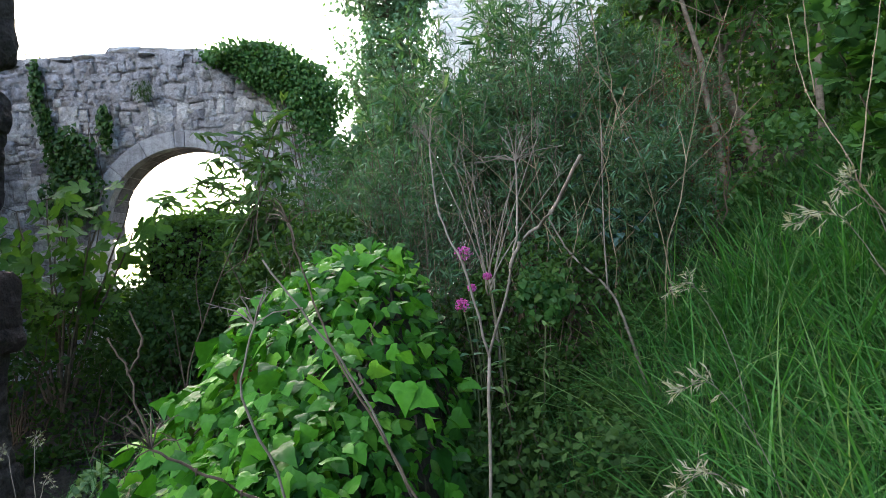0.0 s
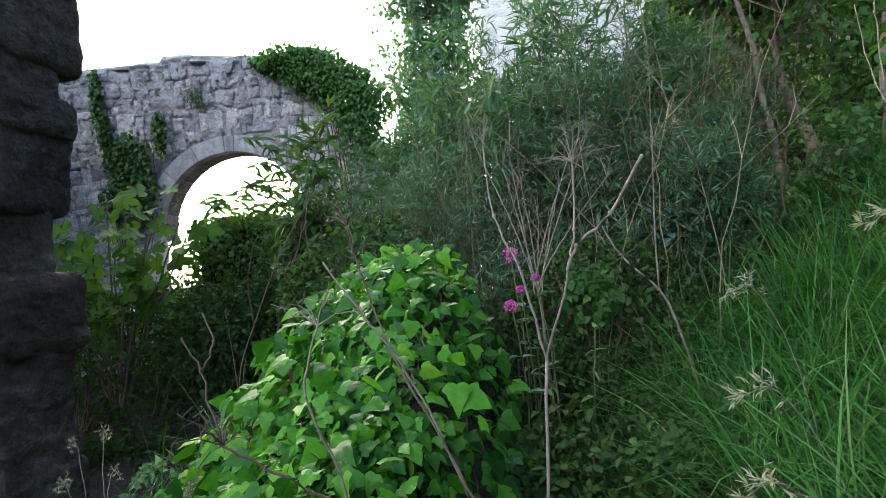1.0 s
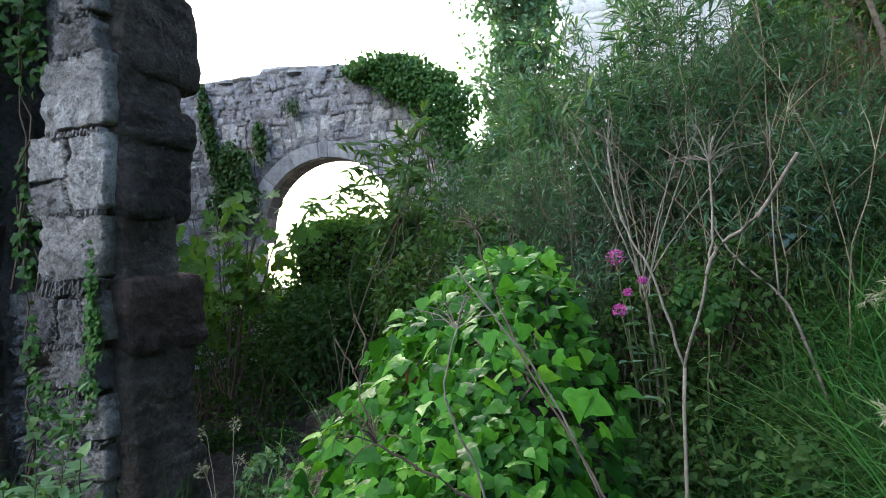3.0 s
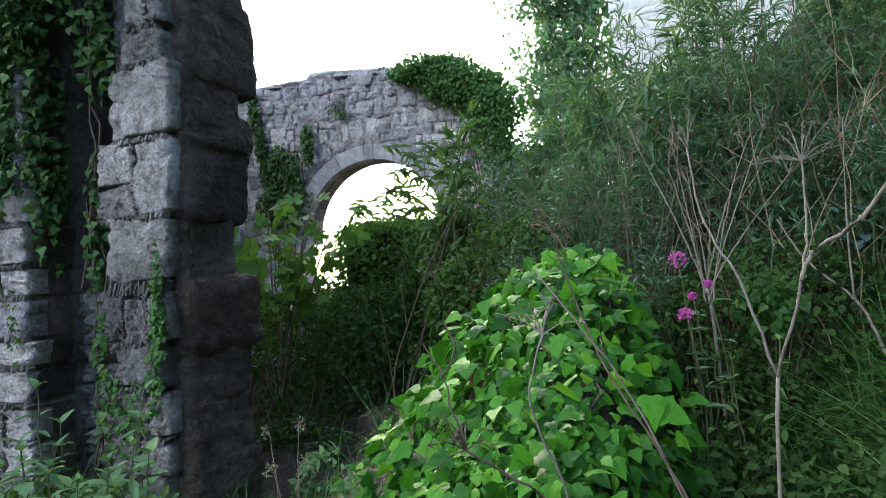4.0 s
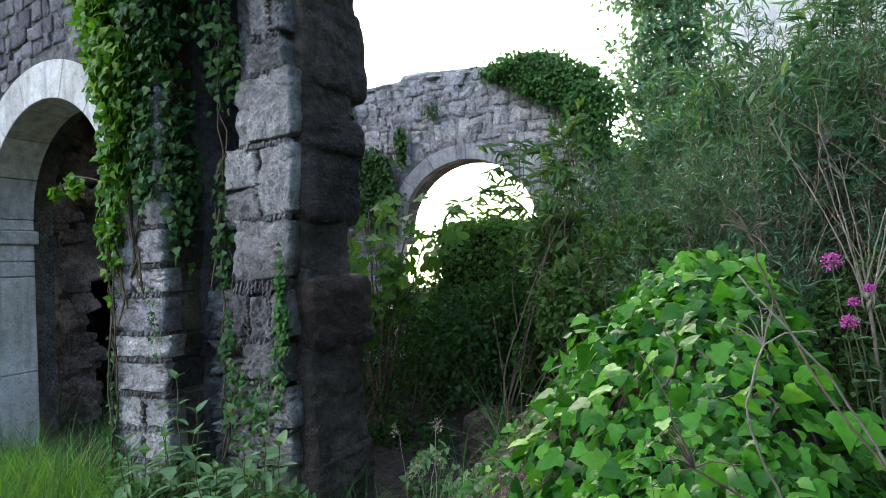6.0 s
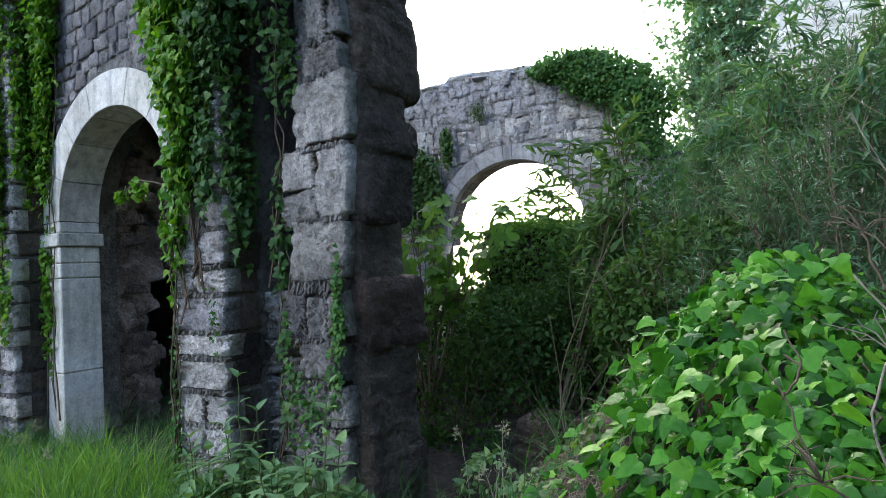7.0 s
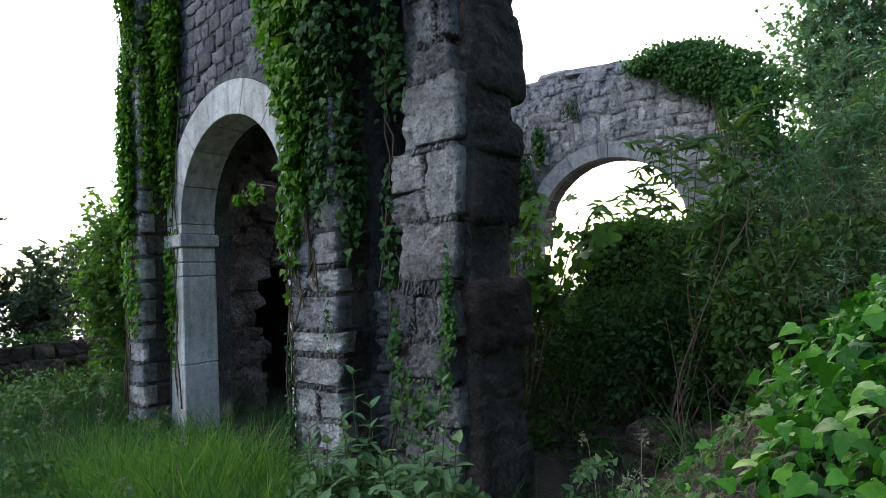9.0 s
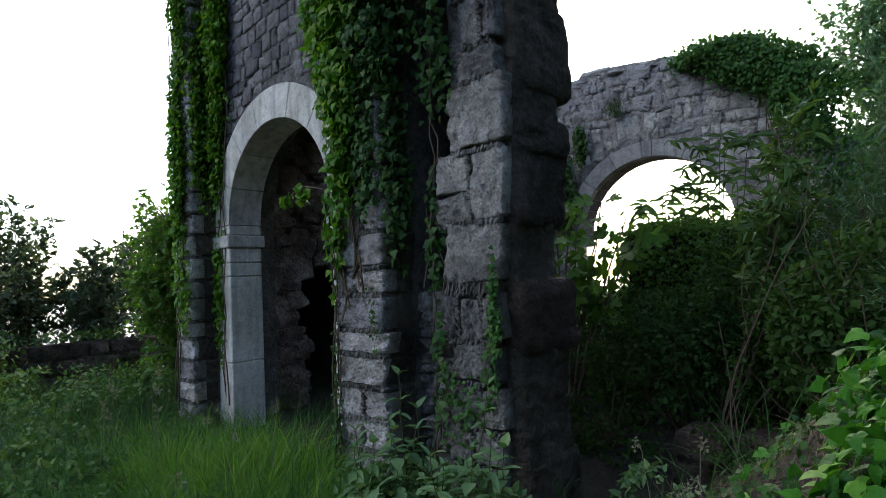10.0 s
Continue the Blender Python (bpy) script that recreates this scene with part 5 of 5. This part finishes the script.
    t = thing("dry_stems", "tangle of long dry straw-brown stems leaning through the bushes", "dry plant")
    g = Geo()
    for _ in range(30):
        x, y = rng.uniform(-0.5, 1.0), rng.uniform(2.45, 3.3)
        z = float(base_height(x, y))
        n, dx, dy = rng.uniform(0.9, 1.7), rng.normal(0, 0.45), rng.normal(-0.1, 0.15)
        line = curve_pts([(x, y, z), (x + 0.3 * dx, y + 0.3 * dy, z + 0.5 * n), (x + dx, y + dy, z + n)], 5, 0.008, rng)
        g.tube(line, 0.003, 0.0013, 4)
        for _ in range(4):
            q = line[int(rng.integers(4, 10))]
            e = q + np.array([rng.normal(0, 0.14), rng.normal(0, 0.06), rng.uniform(0.02, 0.22)])
            g.tube([q, (q + e) / 2 + rng.normal(0, 0.01, 3), e], 0.002, 0.001, 3)
    part("stem_tangle", g.mesh("stem_tangle", M_STRAW), t, kind="stuff")


dry_tangle()
# saplings and hedge before the far arch
shrub("sapling", "young sapling with drooping long leaves", "sapling", (-1.75, 3.4, 0.5), 2.05, 0.26, 5, 22, BUDD, (0.06, 0.12), M_NETTLE, 220, lean=(0.46, 0.2), low=0.55, r=0.009, twig=0.2, droop=0.5)


def spray_bush():
    """Long arching shoots with drooping opposite leaves, standing before the far arch."""
    t = thing("arching_bush", "arching shoots with drooping pointed leaves against the sky", "bush", at=(-2.4, 5.1, 0.5))
    rng = np.random.default_rng(222)
    g = Geo()
    P, N, T, S = [], [], [], []
    for k in range(19):
        x, h = rng.uniform(-0.6, 0.75), rng.uniform(1.4, 2.3)
        out = rng.uniform(-0.25, 0.3)
        line = np.array(curve_pts([(0.25 * x, 0, -0.05), (0.8 * x, 0.0, 0.6 * h), (x, 0.03, 0.92 * h), (x + out, 0.05, h * 0.98)], 7, 0.004, rng))
        g.tube(list(line), 0.006, 0.002, 5)
        for q in line[9:]:
            for s in (-1, 1):
                a = rng.uniform(-0.5, 0.5)
                P.append(q), T.append((s * math.cos(a) + rng.normal(0, 0.3), math.sin(a), rng.uniform(-1.0, 0.5))), N.append((rng.normal(0, 0.3), -0.8, 0.6)), S.append(rng.uniform(0.07, 0.14) * (rng.random() < 0.8) + 0.02)
    part("branchwork", g.mesh("branchwork", M_TWIG), t, kind="stuff")
    part("foliage", spread("foliage", BUDD, P, N, T, S, M_TREE, rng), t, kind="stuff")


spray_bush()
leaf_cloud("hedge", "dense undergrowth in front of the far arch, leaves darkened for shade", "undergrowth",
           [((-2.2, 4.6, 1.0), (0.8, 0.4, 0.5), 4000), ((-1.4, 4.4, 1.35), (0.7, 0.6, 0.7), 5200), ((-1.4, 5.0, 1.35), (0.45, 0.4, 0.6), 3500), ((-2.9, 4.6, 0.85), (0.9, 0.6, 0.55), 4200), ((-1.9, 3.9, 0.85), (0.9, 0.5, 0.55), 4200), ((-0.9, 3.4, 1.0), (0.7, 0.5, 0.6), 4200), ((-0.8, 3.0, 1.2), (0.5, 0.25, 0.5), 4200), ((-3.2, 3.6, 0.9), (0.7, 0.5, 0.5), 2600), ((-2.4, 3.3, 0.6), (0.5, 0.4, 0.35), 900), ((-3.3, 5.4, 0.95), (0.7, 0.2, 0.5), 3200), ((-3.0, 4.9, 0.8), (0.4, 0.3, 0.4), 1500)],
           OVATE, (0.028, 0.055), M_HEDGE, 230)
leaf_cloud("block_weeds", "small weeds over the squared stones, leaves darkened for shade", "weeds", [((-1.5, 2.98, 0.66), (0.32, 0.1, 0.1), 520), ((-1.3, 2.92, 0.55), (0.2, 0.1, 0.22), 300)], OVATE + SMALL, (0.02, 0.04), M_HEDGE, 235, sticks=6)
leaf_cloud("weeds", "low leafy weeds at the foot of the bank", "weeds",
           [((0.4, 2.2, 0.72), (0.28, 0.5, 0.22), 2200), ((0.32, 1.4, 0.6), (0.2, 0.4, 0.16), 1200), ((0.2, 1.9, 0.7), (0.35, 0.5, 0.3), 2200), ((0.3, 2.7, 1.1), (0.45, 0.4, 0.4), 4000), ((0.0, 2.6, 0.95), (0.35, 0.3, 0.4), 2800), ((0.15, 1.3, 0.55), (0.2, 0.3, 0.2), 350)],
           OVATE + SMALL, (0.018, 0.042), M_HEDGE, 231, sticks=14)
ivy_patch("ivy_clump", "small clump of ivy among the dead stalks", [((0.26, 2.55, 1.28), (0.15, 0.1, 0.14), 330)], IVY_SHAPES, (0.022, 0.04), M_IVYMID, 232, (0, -0.9, 0.5))


def fig_plant():
    t = thing("fig", "young fig with large lobed leaves", "shrub", at=(-3.0, 3.85, 0.45))
    rng = np.random.default_rng(241)
    g = Geo()
    P, N, T, S = [], [], [], []
    for tip in ((0.52, 0.1, 1.5), (0.6, 0.0, 1.3), (0.32, 0.1, 1.62), (-0.1, 0.1, 1.58), (-0.42, 0.05, 1.3), (0.1, -0.1, 1.2), (-0.3, -0.1, 0.95), (0.15, 0, 0.9), (0.2, -0.1, 1.45), (-0.25, 0.0, 1.5), (0.4, -0.15, 1.3), (-0.5, -0.1, 1.1)):
        line = np.array(curve_pts([(0, 0, -0.05), (tip[0] * 0.5, tip[1] * 0.5, tip[2] * 0.55), tip], 5, 0.006, rng))
        g.tube(list(line), 0.011, 0.005, 6)
        for q in list(line[5:]):
            for _ in range(2):
                a = rng.uniform(0, 6.28)
                d = np.array([math.cos(a), math.sin(a), 0.25])
                e = q + d * rng.uniform(0.06, 0.12)
                g.tube([q, e], 0.003, 0.002, 4)
                P.append(e), T.append(d + np.array([0, 0, -0.3])), N.append(np.array([0.1, -0.85, 0.5]) + rng.normal(0, 0.35, 3)), S.append(rng.uniform(0.1, 0.18))
    part("branchwork", g.mesh("branchwork", M_BARK, True), t, kind="stuff")
    part("foliage", spread("foliage", FIG, P, N, T, S, M_FIG, rng), t, kind="stuff")


fig_plant()


def ivied_block():
    """A squared block of old walling, wholly hidden by small leaves."""
    t = thing("ivied_wall_block", "squared mass of small-leaved ivy below the far arch", "ivy")
    rng = np.random.default_rng(245)
    lo, hi = np.array([-3.0, 4.85, 0.5]), np.array([-1.55, 5.4, 1.9])
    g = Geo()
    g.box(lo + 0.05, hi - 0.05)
    part("core", g.mesh("core", M_EARTH), t, "dark filler box behind the leaves")
    n = 13000
    q = rng.random((n, 3))
    face = rng.integers(0, 4, n)
    q[face == 0, 1] = rng.normal(0, 0.06, (face == 0).sum())
    q[face == 1, 1] = rng.normal(0.02, 0.08, (face == 1).sum())
    q[face == 2, 2] = 1 + rng.normal(0, 0.025, (face == 2).sum())
    q[face == 3, 0] = rng.normal(0, 0.03, (face == 3).sum())
    nrm = np.zeros((n, 3))
    nrm[face < 2, 1], nrm[face == 2, 2], nrm[face == 3, 0] = -1, 1, -1
    pos = lo + q * (hi - lo)
    lump = np.array([noise.noise(Vector(a) * 3.5) for a in pos])
    pos += nrm * (0.09 * lump)[:, None]
    part("foliage", spread("foliage", SMALL + IVY_SMALL, pos, unit(nrm + np.array([0, -0.1, 0.5]) + rng.normal(0, 0.5, (n, 3))), unit(nrm * 0.4 + np.array([0, 0, -0.5]) + rng.normal(0, 0.6, (n, 3))), rng.uniform(0.03, 0.055, n), M_FRESH, rng), t, kind="stuff")


ivied_block()

# weeds and grass at the foot of the ruin
HG = "weeds at the foot of the wall"
for k, (x, y, h, n) in enumerate([(-2.38, 1.62, 0.55, 3), (-2.0, 1.55, 0.42, 4), (-2.6, 1.55, 0.35, 4), (-2.2, 1.45, 0.3, 4)]):
    herb("tall_weed", "leafy upright weed with pointed leaves", (x, y, float(ground_height(x, y))), h * 1.35, n + 2, 0.15, BUDD + OVATE, M_HERB, 250 + k, pairs=8, group=HG)
grass("terrace_grass", "long green grass in front of the arch", [((-8.2, -2.2), (-0.6, 2.0), 5000, (0.1, 0.3), (0.0, 0.0)), ((-4.6, -2.4), (0.6, 1.95), 4500, (0.1, 0.35), (0.05, 0)), ((-8.2, -5.6), (1.5, 4.0), 4000, (0.25, 0.5), (0, 0)), ((-2.6, -1.2), (1.2, 2.2), 900, (0.2, 0.45), (0, 0))], 260)
grass("tall_terrace_grass", "taller bright grass blades before the arch", [((-5.2, -2.3), (0.3, 1.95), 5000, (0.18, 0.45), (0.05, 0)), ((-8.0, -5.2), (-0.3, 2.6), 3000, (0.25, 0.6), (0, 0))], 263, shapes=BLADES_WIDE)
grass("bright_terrace_grass", "tussocks of long pale green grass in the arch's forecourt", [((-4.4, -2.5), (0.5, 1.7), 4800, (0.18, 0.42), (0.06, -0.05)), ((-6.8, -4.2), (0.2, 1.7), 1200, (0.2, 0.4), (0.05, -0.05))], 264, mat=M_LONGGRASS, shapes=BLADES_WIDE, loose=0.06)
grass("fresh_grass", "bright fresh tussocks of grass near the buttress", [((-4.1, -2.6), (0.8, 1.65), 8000, (0.16, 0.42), (0.05, -0.05)), ((-3.9, -3.05), (1.1, 1.7), 2600, (0.3, 0.52), (0.1, -0.06)), ((-5.2, -3.6), (0.9, 1.6), 2200, (0.2, 0.42), (0, 0))], 266, mat=M_BRIGHTGRASS, loose=0.03)
grass("hollow_grass", "sparse dark grass in the hollow below the bank", [((-2.0, -1.1), (1.9, 3.0), 450, (0.12, 0.36), (0, 0))], 268)
grass("weedy_grass", "thin dark grass blades among the weeds below the bank", [((0.0, 0.75), (0.9, 2.5), 2600, (0.18, 0.42), (0, 0))], 269)
grass("threshold_grass", "rough grass growing through the arched opening", [((-4.84, -3.3), (1.75, 2.9), 2600, (0.12, 0.36), (0, 0))], 267)
grass("slope_grass", "lush long grass on the slope", [((0.5, 2.2), (0.9, 2.6), 6000, (0.2, 0.5), (-0.1, -0.1)), ((0.75, 3.0), (2.2, 3.6), 5000, (0.25, 0.5), (-0.2, -0.1)), ((0.4, 1.4), (0.5, 1.5), 2500, (0.2, 0.4), (-0.2, 0)), ((0.1, 0.7), (1.0, 2.6), 1600, (0.2, 0.45), (0, 0))], 261)
grass("long_slope_grass", "long arching bright grass blades on the slope", [((0.55, 2.2), (0.9, 2.7), 7500, (0.3, 0.65), (-0.1, -0.1)), ((0.45, 1.4), (0.5, 1.5), 2600, (0.25, 0.5), (-0.1, 0))], 265, mat=M_LONGGRASS, shapes=BLADES_WIDE, loose=0.1)
for k, (x, y, h, lx, ly) in enumerate([(0.62, 1.2, 0.42, -0.28, -0.05), (0.68, 1.35, 0.5, -0.25, 0.05), (0.95, 1.4, 0.65, 0.15, -0.1), (1.05, 1.5, 0.75, -0.2, 0.0), (1.1, 1.5, 0.8, -0.05, -0.1), (1.2, 1.55, 0.7, 0.1, -0.05), (0.75, 1.7, 0.6, -0.2, 0.1), (1.0, 1.35, 0.7, -0.3, 0.05), (1.15, 1.4, 0.6, -0.3, -0.1)]):
    seed_grass((x, y, float(ground_height(x, y))), h, (lx, ly), 270 + k, 1.0)
for k, (x, y, h, lx) in enumerate([(-1.0, 1.25, 0.42, -0.08), (-1.1, 1.4, 0.5, 0.03), (-1.3, 1.6, 0.5, -0.06), (-1.2, 1.5, 0.4, 0.08)]):
    seed_grass((x, y, float(ground_height(x, y))), h, (lx, 0.0), 290 + k, 0.4)

# trees
tree("slender_tree", "slender tree with small light leaves beyond the far wall", (-1.0, 6.7, 0.6), 5.2, (0.68, 0.8), 210, 28, SMALL, (0.045, 0.08), M_LIGHTTREE, 300, r=0.045, low=0.15, twigmat=M_GREENSTEM)
tree("hillside_tree", "leaning grey tree trunk in dense hillside foliage", (1.76, 3.75, 1.5), 3.2, (0.5, 0.5), 20, 22, OVATE, (0.05, 0.085), M_HILL, 301, r=0.055, low=0.75, trunk_pts=[(0, 0, -0.2), (-0.02, 0.1, 0.4), (-0.08, 0.2, 0.8), (-0.11, 0.3, 1.15), (-0.1, 0.4, 2.2)])
tree("hillside_tree", "thin leaning trunk with twiggy growth on the hillside", (1.58, 4.1, 1.7), 2.6, (0.4, 0.35), 14, 20, OVATE, (0.05, 0.085), M_TREE, 302, r=0.048, low=0.75, trunk_pts=[(0, 0, -0.2), (-0.07, 0.05, 0.8), (-0.14, 0.1, 1.05), (-0.3, 0.2, 1.4), (-0.4, 0.3, 2.0)])
for k, (x, y, dx) in enumerate([(1.42, 3.5, -0.2), (1.95, 3.5, 0.1)]):
    tree("hillside_sapling", "thin brown leaning trunk in the hillside undergrowth", (x, y, float(base_height(x, y))), 2.4, (0.5, 0.4), 14, 16, OVATE, (0.04, 0.07), M_HILL, 345 + k, r=0.024, low=0.7, trunk_pts=[(0, 0, -0.1), (0.4 * dx, 0.05, 0.8), (dx, 0.1, 1.5), (1.3 * dx, 0.15, 2.3)])
leaf_cloud("hillside_weeds", "low leafy undergrowth round the hillside trunks", "undergrowth",
           [((1.7, 3.5, 1.75), (0.5, 0.35, 0.4), 2800), ((2.2, 3.1, 1.75), (0.45, 0.4, 0.35), 2200), ((1.25, 3.35, 1.5), (0.35, 0.25, 0.3), 1500)], OVATE, (0.03, 0.06), M_HILL, 349, sticks=14)
leaf_cloud("hillside_thicket", "dark dense foliage on the hillside", "undergrowth",
           [((2.3, 4.6, 2.9), (0.9, 0.6, 1.2), 10000), ((3.1, 4.2, 2.9), (0.9, 0.7, 1.3), 10000), ((1.9, 5.0, 2.4), (0.6, 0.5, 0.8), 3000), ((2.7, 3.7, 2.0), (0.5, 0.4, 0.7), 4200), ((2.6, 3.0, 2.0), (0.6, 0.5, 0.9), 5000), ((2.6, 4.8, 4.6), (1.3, 0.8, 1.2), 2200), ((3.6, 3.4, 4.4), (1.0, 1.0, 1.5), 2200), ((3.4, 1.8, 3.4), (0.9, 0.9, 1.6), 3000), ((0.1, 5.3, 2.0), (1.2, 0.5, 1.1), 9000), ((-0.7, 5.2, 1.7), (0.6, 0.4, 0.9), 3000)],
           OVATE, (0.035, 0.075), M_HILL, 310)
leaf_cloud("sky_blocking_wood", "unseen woodland added on the hillside to block sky light", "woodland",
           [((3.4, 0.0, 3.9), (1.1, 1.2, 2.2), 3600), ((4.2, -1.7, 4.2), (1.2, 1.3, 2.3), 3200), ((4.4, -3.8, 4.4), (1.3, 1.4, 2.4), 3200), ((5.2, 2.6, 5.6), (1.4, 1.3, 2.2), 2800), ((5.4, -0.6, 6.4), (1.4, 1.8, 2.2), 3000)],
           SMALL, (0.11, 0.18), M_HILL, 312, sticks=8)
shrub("maple_shrub", "shrub with broad bright lobed leaves overhanging the slope", "shrub", (2.1, 2.6, 1.2), 1.5, 0.5, 16, 12, FIG, (0.06, 0.1), M_MAPLE, 311, low=0.4, twig=0.18, lean=(-0.35, -0.15))
for k, (x, y, h) in enumerate([(1.3, 3.7, 1.5), (1.05, 3.3, 1.3), (0.95, 3.0, 1.1)]):
    shrub("bare_bush", "tangle of thin dry brown twigs on the hillside", "bush", (x, y, float(base_height(x, y))), h, 0.35, 13, 7, SMALL, (0.01, 0.022), M_DEADLEAF, 340 + k, group="dry bushes", low=0.3, twig=0.3, r=0.006)
# beyond the terrace wall
for k, (x, y, h, w) in enumerate([(-9.2, 1.4, 2.4, 0.7), (-9.3, 0.2, 1.9, 0.8), (-9.1, 0.8, 2.0, 0.7), (-9.2, -0.5, 1.8, 0.7), (-9.0, 2.2, 1.9, 0.6), (-9.6, -1.2, 1.8, 0.8), (-9.4, 3.2, 2.4, 0.8)]):
    shrub("terrace_bush", "bush beyond the terrace wall, its green greyed for haze", "bush", (x, y, 0.3), 1.14 * h, w, 28, 36, OVATE + SMALL, (0.05, 0.1), M_HAZED, 320 + k, group="bushes beyond the terrace wall", low=0.03, twig=0.2)
tree("corner_tree", "young green tree by the corner of the ruin", (-6.95, 2.3, 0.4), 2.1, (0.42, 0.35), 40, 24, OVATE, (0.045, 0.08), M_FRESH, 330, r=0.035, low=0.15)
leaf_cloud("wall_weeds", "green weeds along the top of the terrace wall", "weeds", [((-8.45, 0.5, 1.05), (0.25, 2.2, 0.1), 900), ((-7.95, 0.75, 0.85), (0.35, 0.6, 0.32), 1200)], OVATE, (0.045, 0.085), M_NETTLE, 331, sticks=6)
grass("trodden_grass", "short worn grass and weeds behind the viewpoint", [((-2.4, 3.0), (-3.0, 0.5), 5000, (0.1, 0.22), (0, 0)), ((-6, 5), (-6, -0.5), 7000, (0.12, 0.25), (0, 0))], 262)
leaf_cloud("terrace_weeds", "nettles and weeds among the terrace grass", "weeds", [((-6.6, 1.2, 0.6), (0.8, 0.7, 0.3), 2200), ((-7.4, 2.3, 0.6), (0.6, 0.7, 0.25), 700), ((-5.6, 0.9, 0.55), (0.5, 0.4, 0.22), 900), ((-5.0, 1.5, 0.5), (0.6, 0.3, 0.15), 500)], OVATE, (0.03, 0.06), M_NETTLE, 332, sticks=10)
leaf_cloud("grass_weeds", "broad-leaved weeds scattered in the grass before the arch", "weeds", [((-3.5, 1.1, 0.5), (0.5, 0.4, 0.18), 500), ((-4.4, 0.7, 0.5), (0.6, 0.4, 0.2), 700), ((-3.0, 0.6, 0.48), (0.4, 0.3, 0.14), 300), ((-5.6, 1.7, 0.6), (0.25, 0.2, 0.3), 400)], OVATE, (0.03, 0.07), M_NETTLE, 334, sticks=12)
for k in range(14):
    x, y = -2.9 - 0.17 * k, 0.75 + 0.55 * (k % 3) / 2 + 0.05 * (k % 5)
    seed_grass((x, y, float(ground_height(x, y))), 0.42 + 0.05 * (k % 4), (0.1 - 0.05 * (k % 5), 0.04), 380 + k, 0.7)
leaf_cloud("wall_foot_weeds", "small leafy weeds at the foot of the pillar", "weeds", [((-2.2, 1.6, 0.55), (0.5, 0.2, 0.22), 1600), ((-2.75, 1.55, 0.5), (0.25, 0.15, 0.18), 500), ((-1.6, 2.6, 0.42), (0.35, 0.2, 0.2), 260)], OVATE, (0.028, 0.06), M_HERB, 333, sticks=12)


def bank_litter():
    """Small trailing ivy and dry straw on the bare flank of the bank."""
    rng = np.random.default_rng(360)
    n = 1500
    x, y = rng.uniform(-1.5, -0.6, n), rng.uniform(1.1, 2.7, n)
    z = mound_height(x, y)
    k = z > base_height(x, y) - 0.02
    pos = np.c_[x, y, ground_height(x, y) + rng.uniform(0.005, 0.05, n)][k]
    nn = unit(np.array([-0.5, -0.3, 0.8]) + rng.normal(0, 0.5, pos.shape))
    tip = unit(np.array([-0.5, -0.3, -0.3]) + rng.normal(0, 0.7, pos.shape))
    t = thing("trailing_ivy", "small trailing ivy leaves and straw on the earth bank", "ivy")
    part("foliage", spread("foliage", IVY_SMALL, pos, nn, tip, rng.uniform(0.018, 0.04, len(pos)), M_IVYDARK, rng), t, kind="stuff")
    m = 3600
    x, y = rng.uniform(-1.5, -0.7, m), rng.uniform(1.2, 2.5, m)
    pos = np.c_[x, y, ground_height(x, y) + 0.012]
    part("straw", spread("straw", BLADES, pos, np.tile([[-0.4, -0.3, 0.8]], (m, 1)), unit(np.array([-0.4, -0.4, -0.35]) + rng.normal(0, 0.5, (m, 3))), rng.uniform(0.05, 0.16, m), M_STRAW, rng), t, "dry straw", "stuff")


bank_litter()
herb("glossy_weed", "clump of broad glossy blue-green leaves in the thicket", (0.63, 2.72, 1.45), 0.62, 7, 0.085, OVATE, M_GLOSS, 361, pairs=9, width=0.13)

# thin bare saplings in the hollow
dead_umbel("thin bare grey sapling leaning in the dark hollow", [([(-1.4, 2.72, 0.45), (-1.426, 2.7, 0.926), (-1.308, 2.7, 1.255), (-1.143, 2.7, 1.594), (-0.98, 2.75, 1.86)], 0.005, 0.002), ([(-1.33, 2.7, 1.19), (-1.34, 2.68, 1.4), (-1.3, 2.68, 1.6)], 0.003, 0.0015), ([(-1.22, 2.7, 1.43), (-1.1, 2.68, 1.5), (-1.0, 2.66, 1.54)], 0.0025, 0.0012)], [], seed=401, mat=M_TWIG, group="bare saplings")
dead_umbel("straight brown dead stem standing in the hollow", [([(-1.36, 2.62, 0.45), (-1.383, 2.6, 0.948), (-1.421, 2.6, 1.291)], 0.0028, 0.0015)], [], seed=402, mat=M_TWIG, group="bare saplings")
dead_umbel("thin bare grey sapling behind the bank", [([(-0.95, 2.9, 0.6), (-1.0, 2.9, 1.2), (-1.12, 2.9, 1.6), (-1.1, 2.95, 1.95)], 0.005, 0.002), ([(-1.04, 2.9, 1.35), (-0.9, 2.88, 1.6), (-0.86, 2.88, 1.8)], 0.003, 0.0015)], [], seed=403, mat=M_TWIG, group="bare saplings")

# small plants rooted in the masonry
herb("wall_sapling", "tiny sapling growing from the top of the far wall", (-4.68, 5.8, 3.72), 0.3, 2, 0.07, OVATE, M_HEDGE, 370, pairs=8, width=0.04)
ivy_patch("wall_tuft", "dry brownish tuft rooted in the far wall", [((-3.4, 5.68, 3.33), (0.13, 0.05, 0.14), 260)], LANCE, (0.03, 0.07), M_HEDGE, 371, (0, -0.8, 0.5))
ivy_patch("ivy_sprig", "two loose sprigs of ivy reaching across the arch", [((-3.8, 1.86, 2.1), (0.07, 0.05, 0.045), 20), ((-3.55, 1.84, 2.1), (0.07, 0.05, 0.07), 34)], IVY_SHAPES, (0.04, 0.06), M_IVYWALL, 372, (0, -0.9, 0.5),
          stems=[((-3.8, 1.86, 2.12), (-3.15, 1.78, 2.05), 1)])
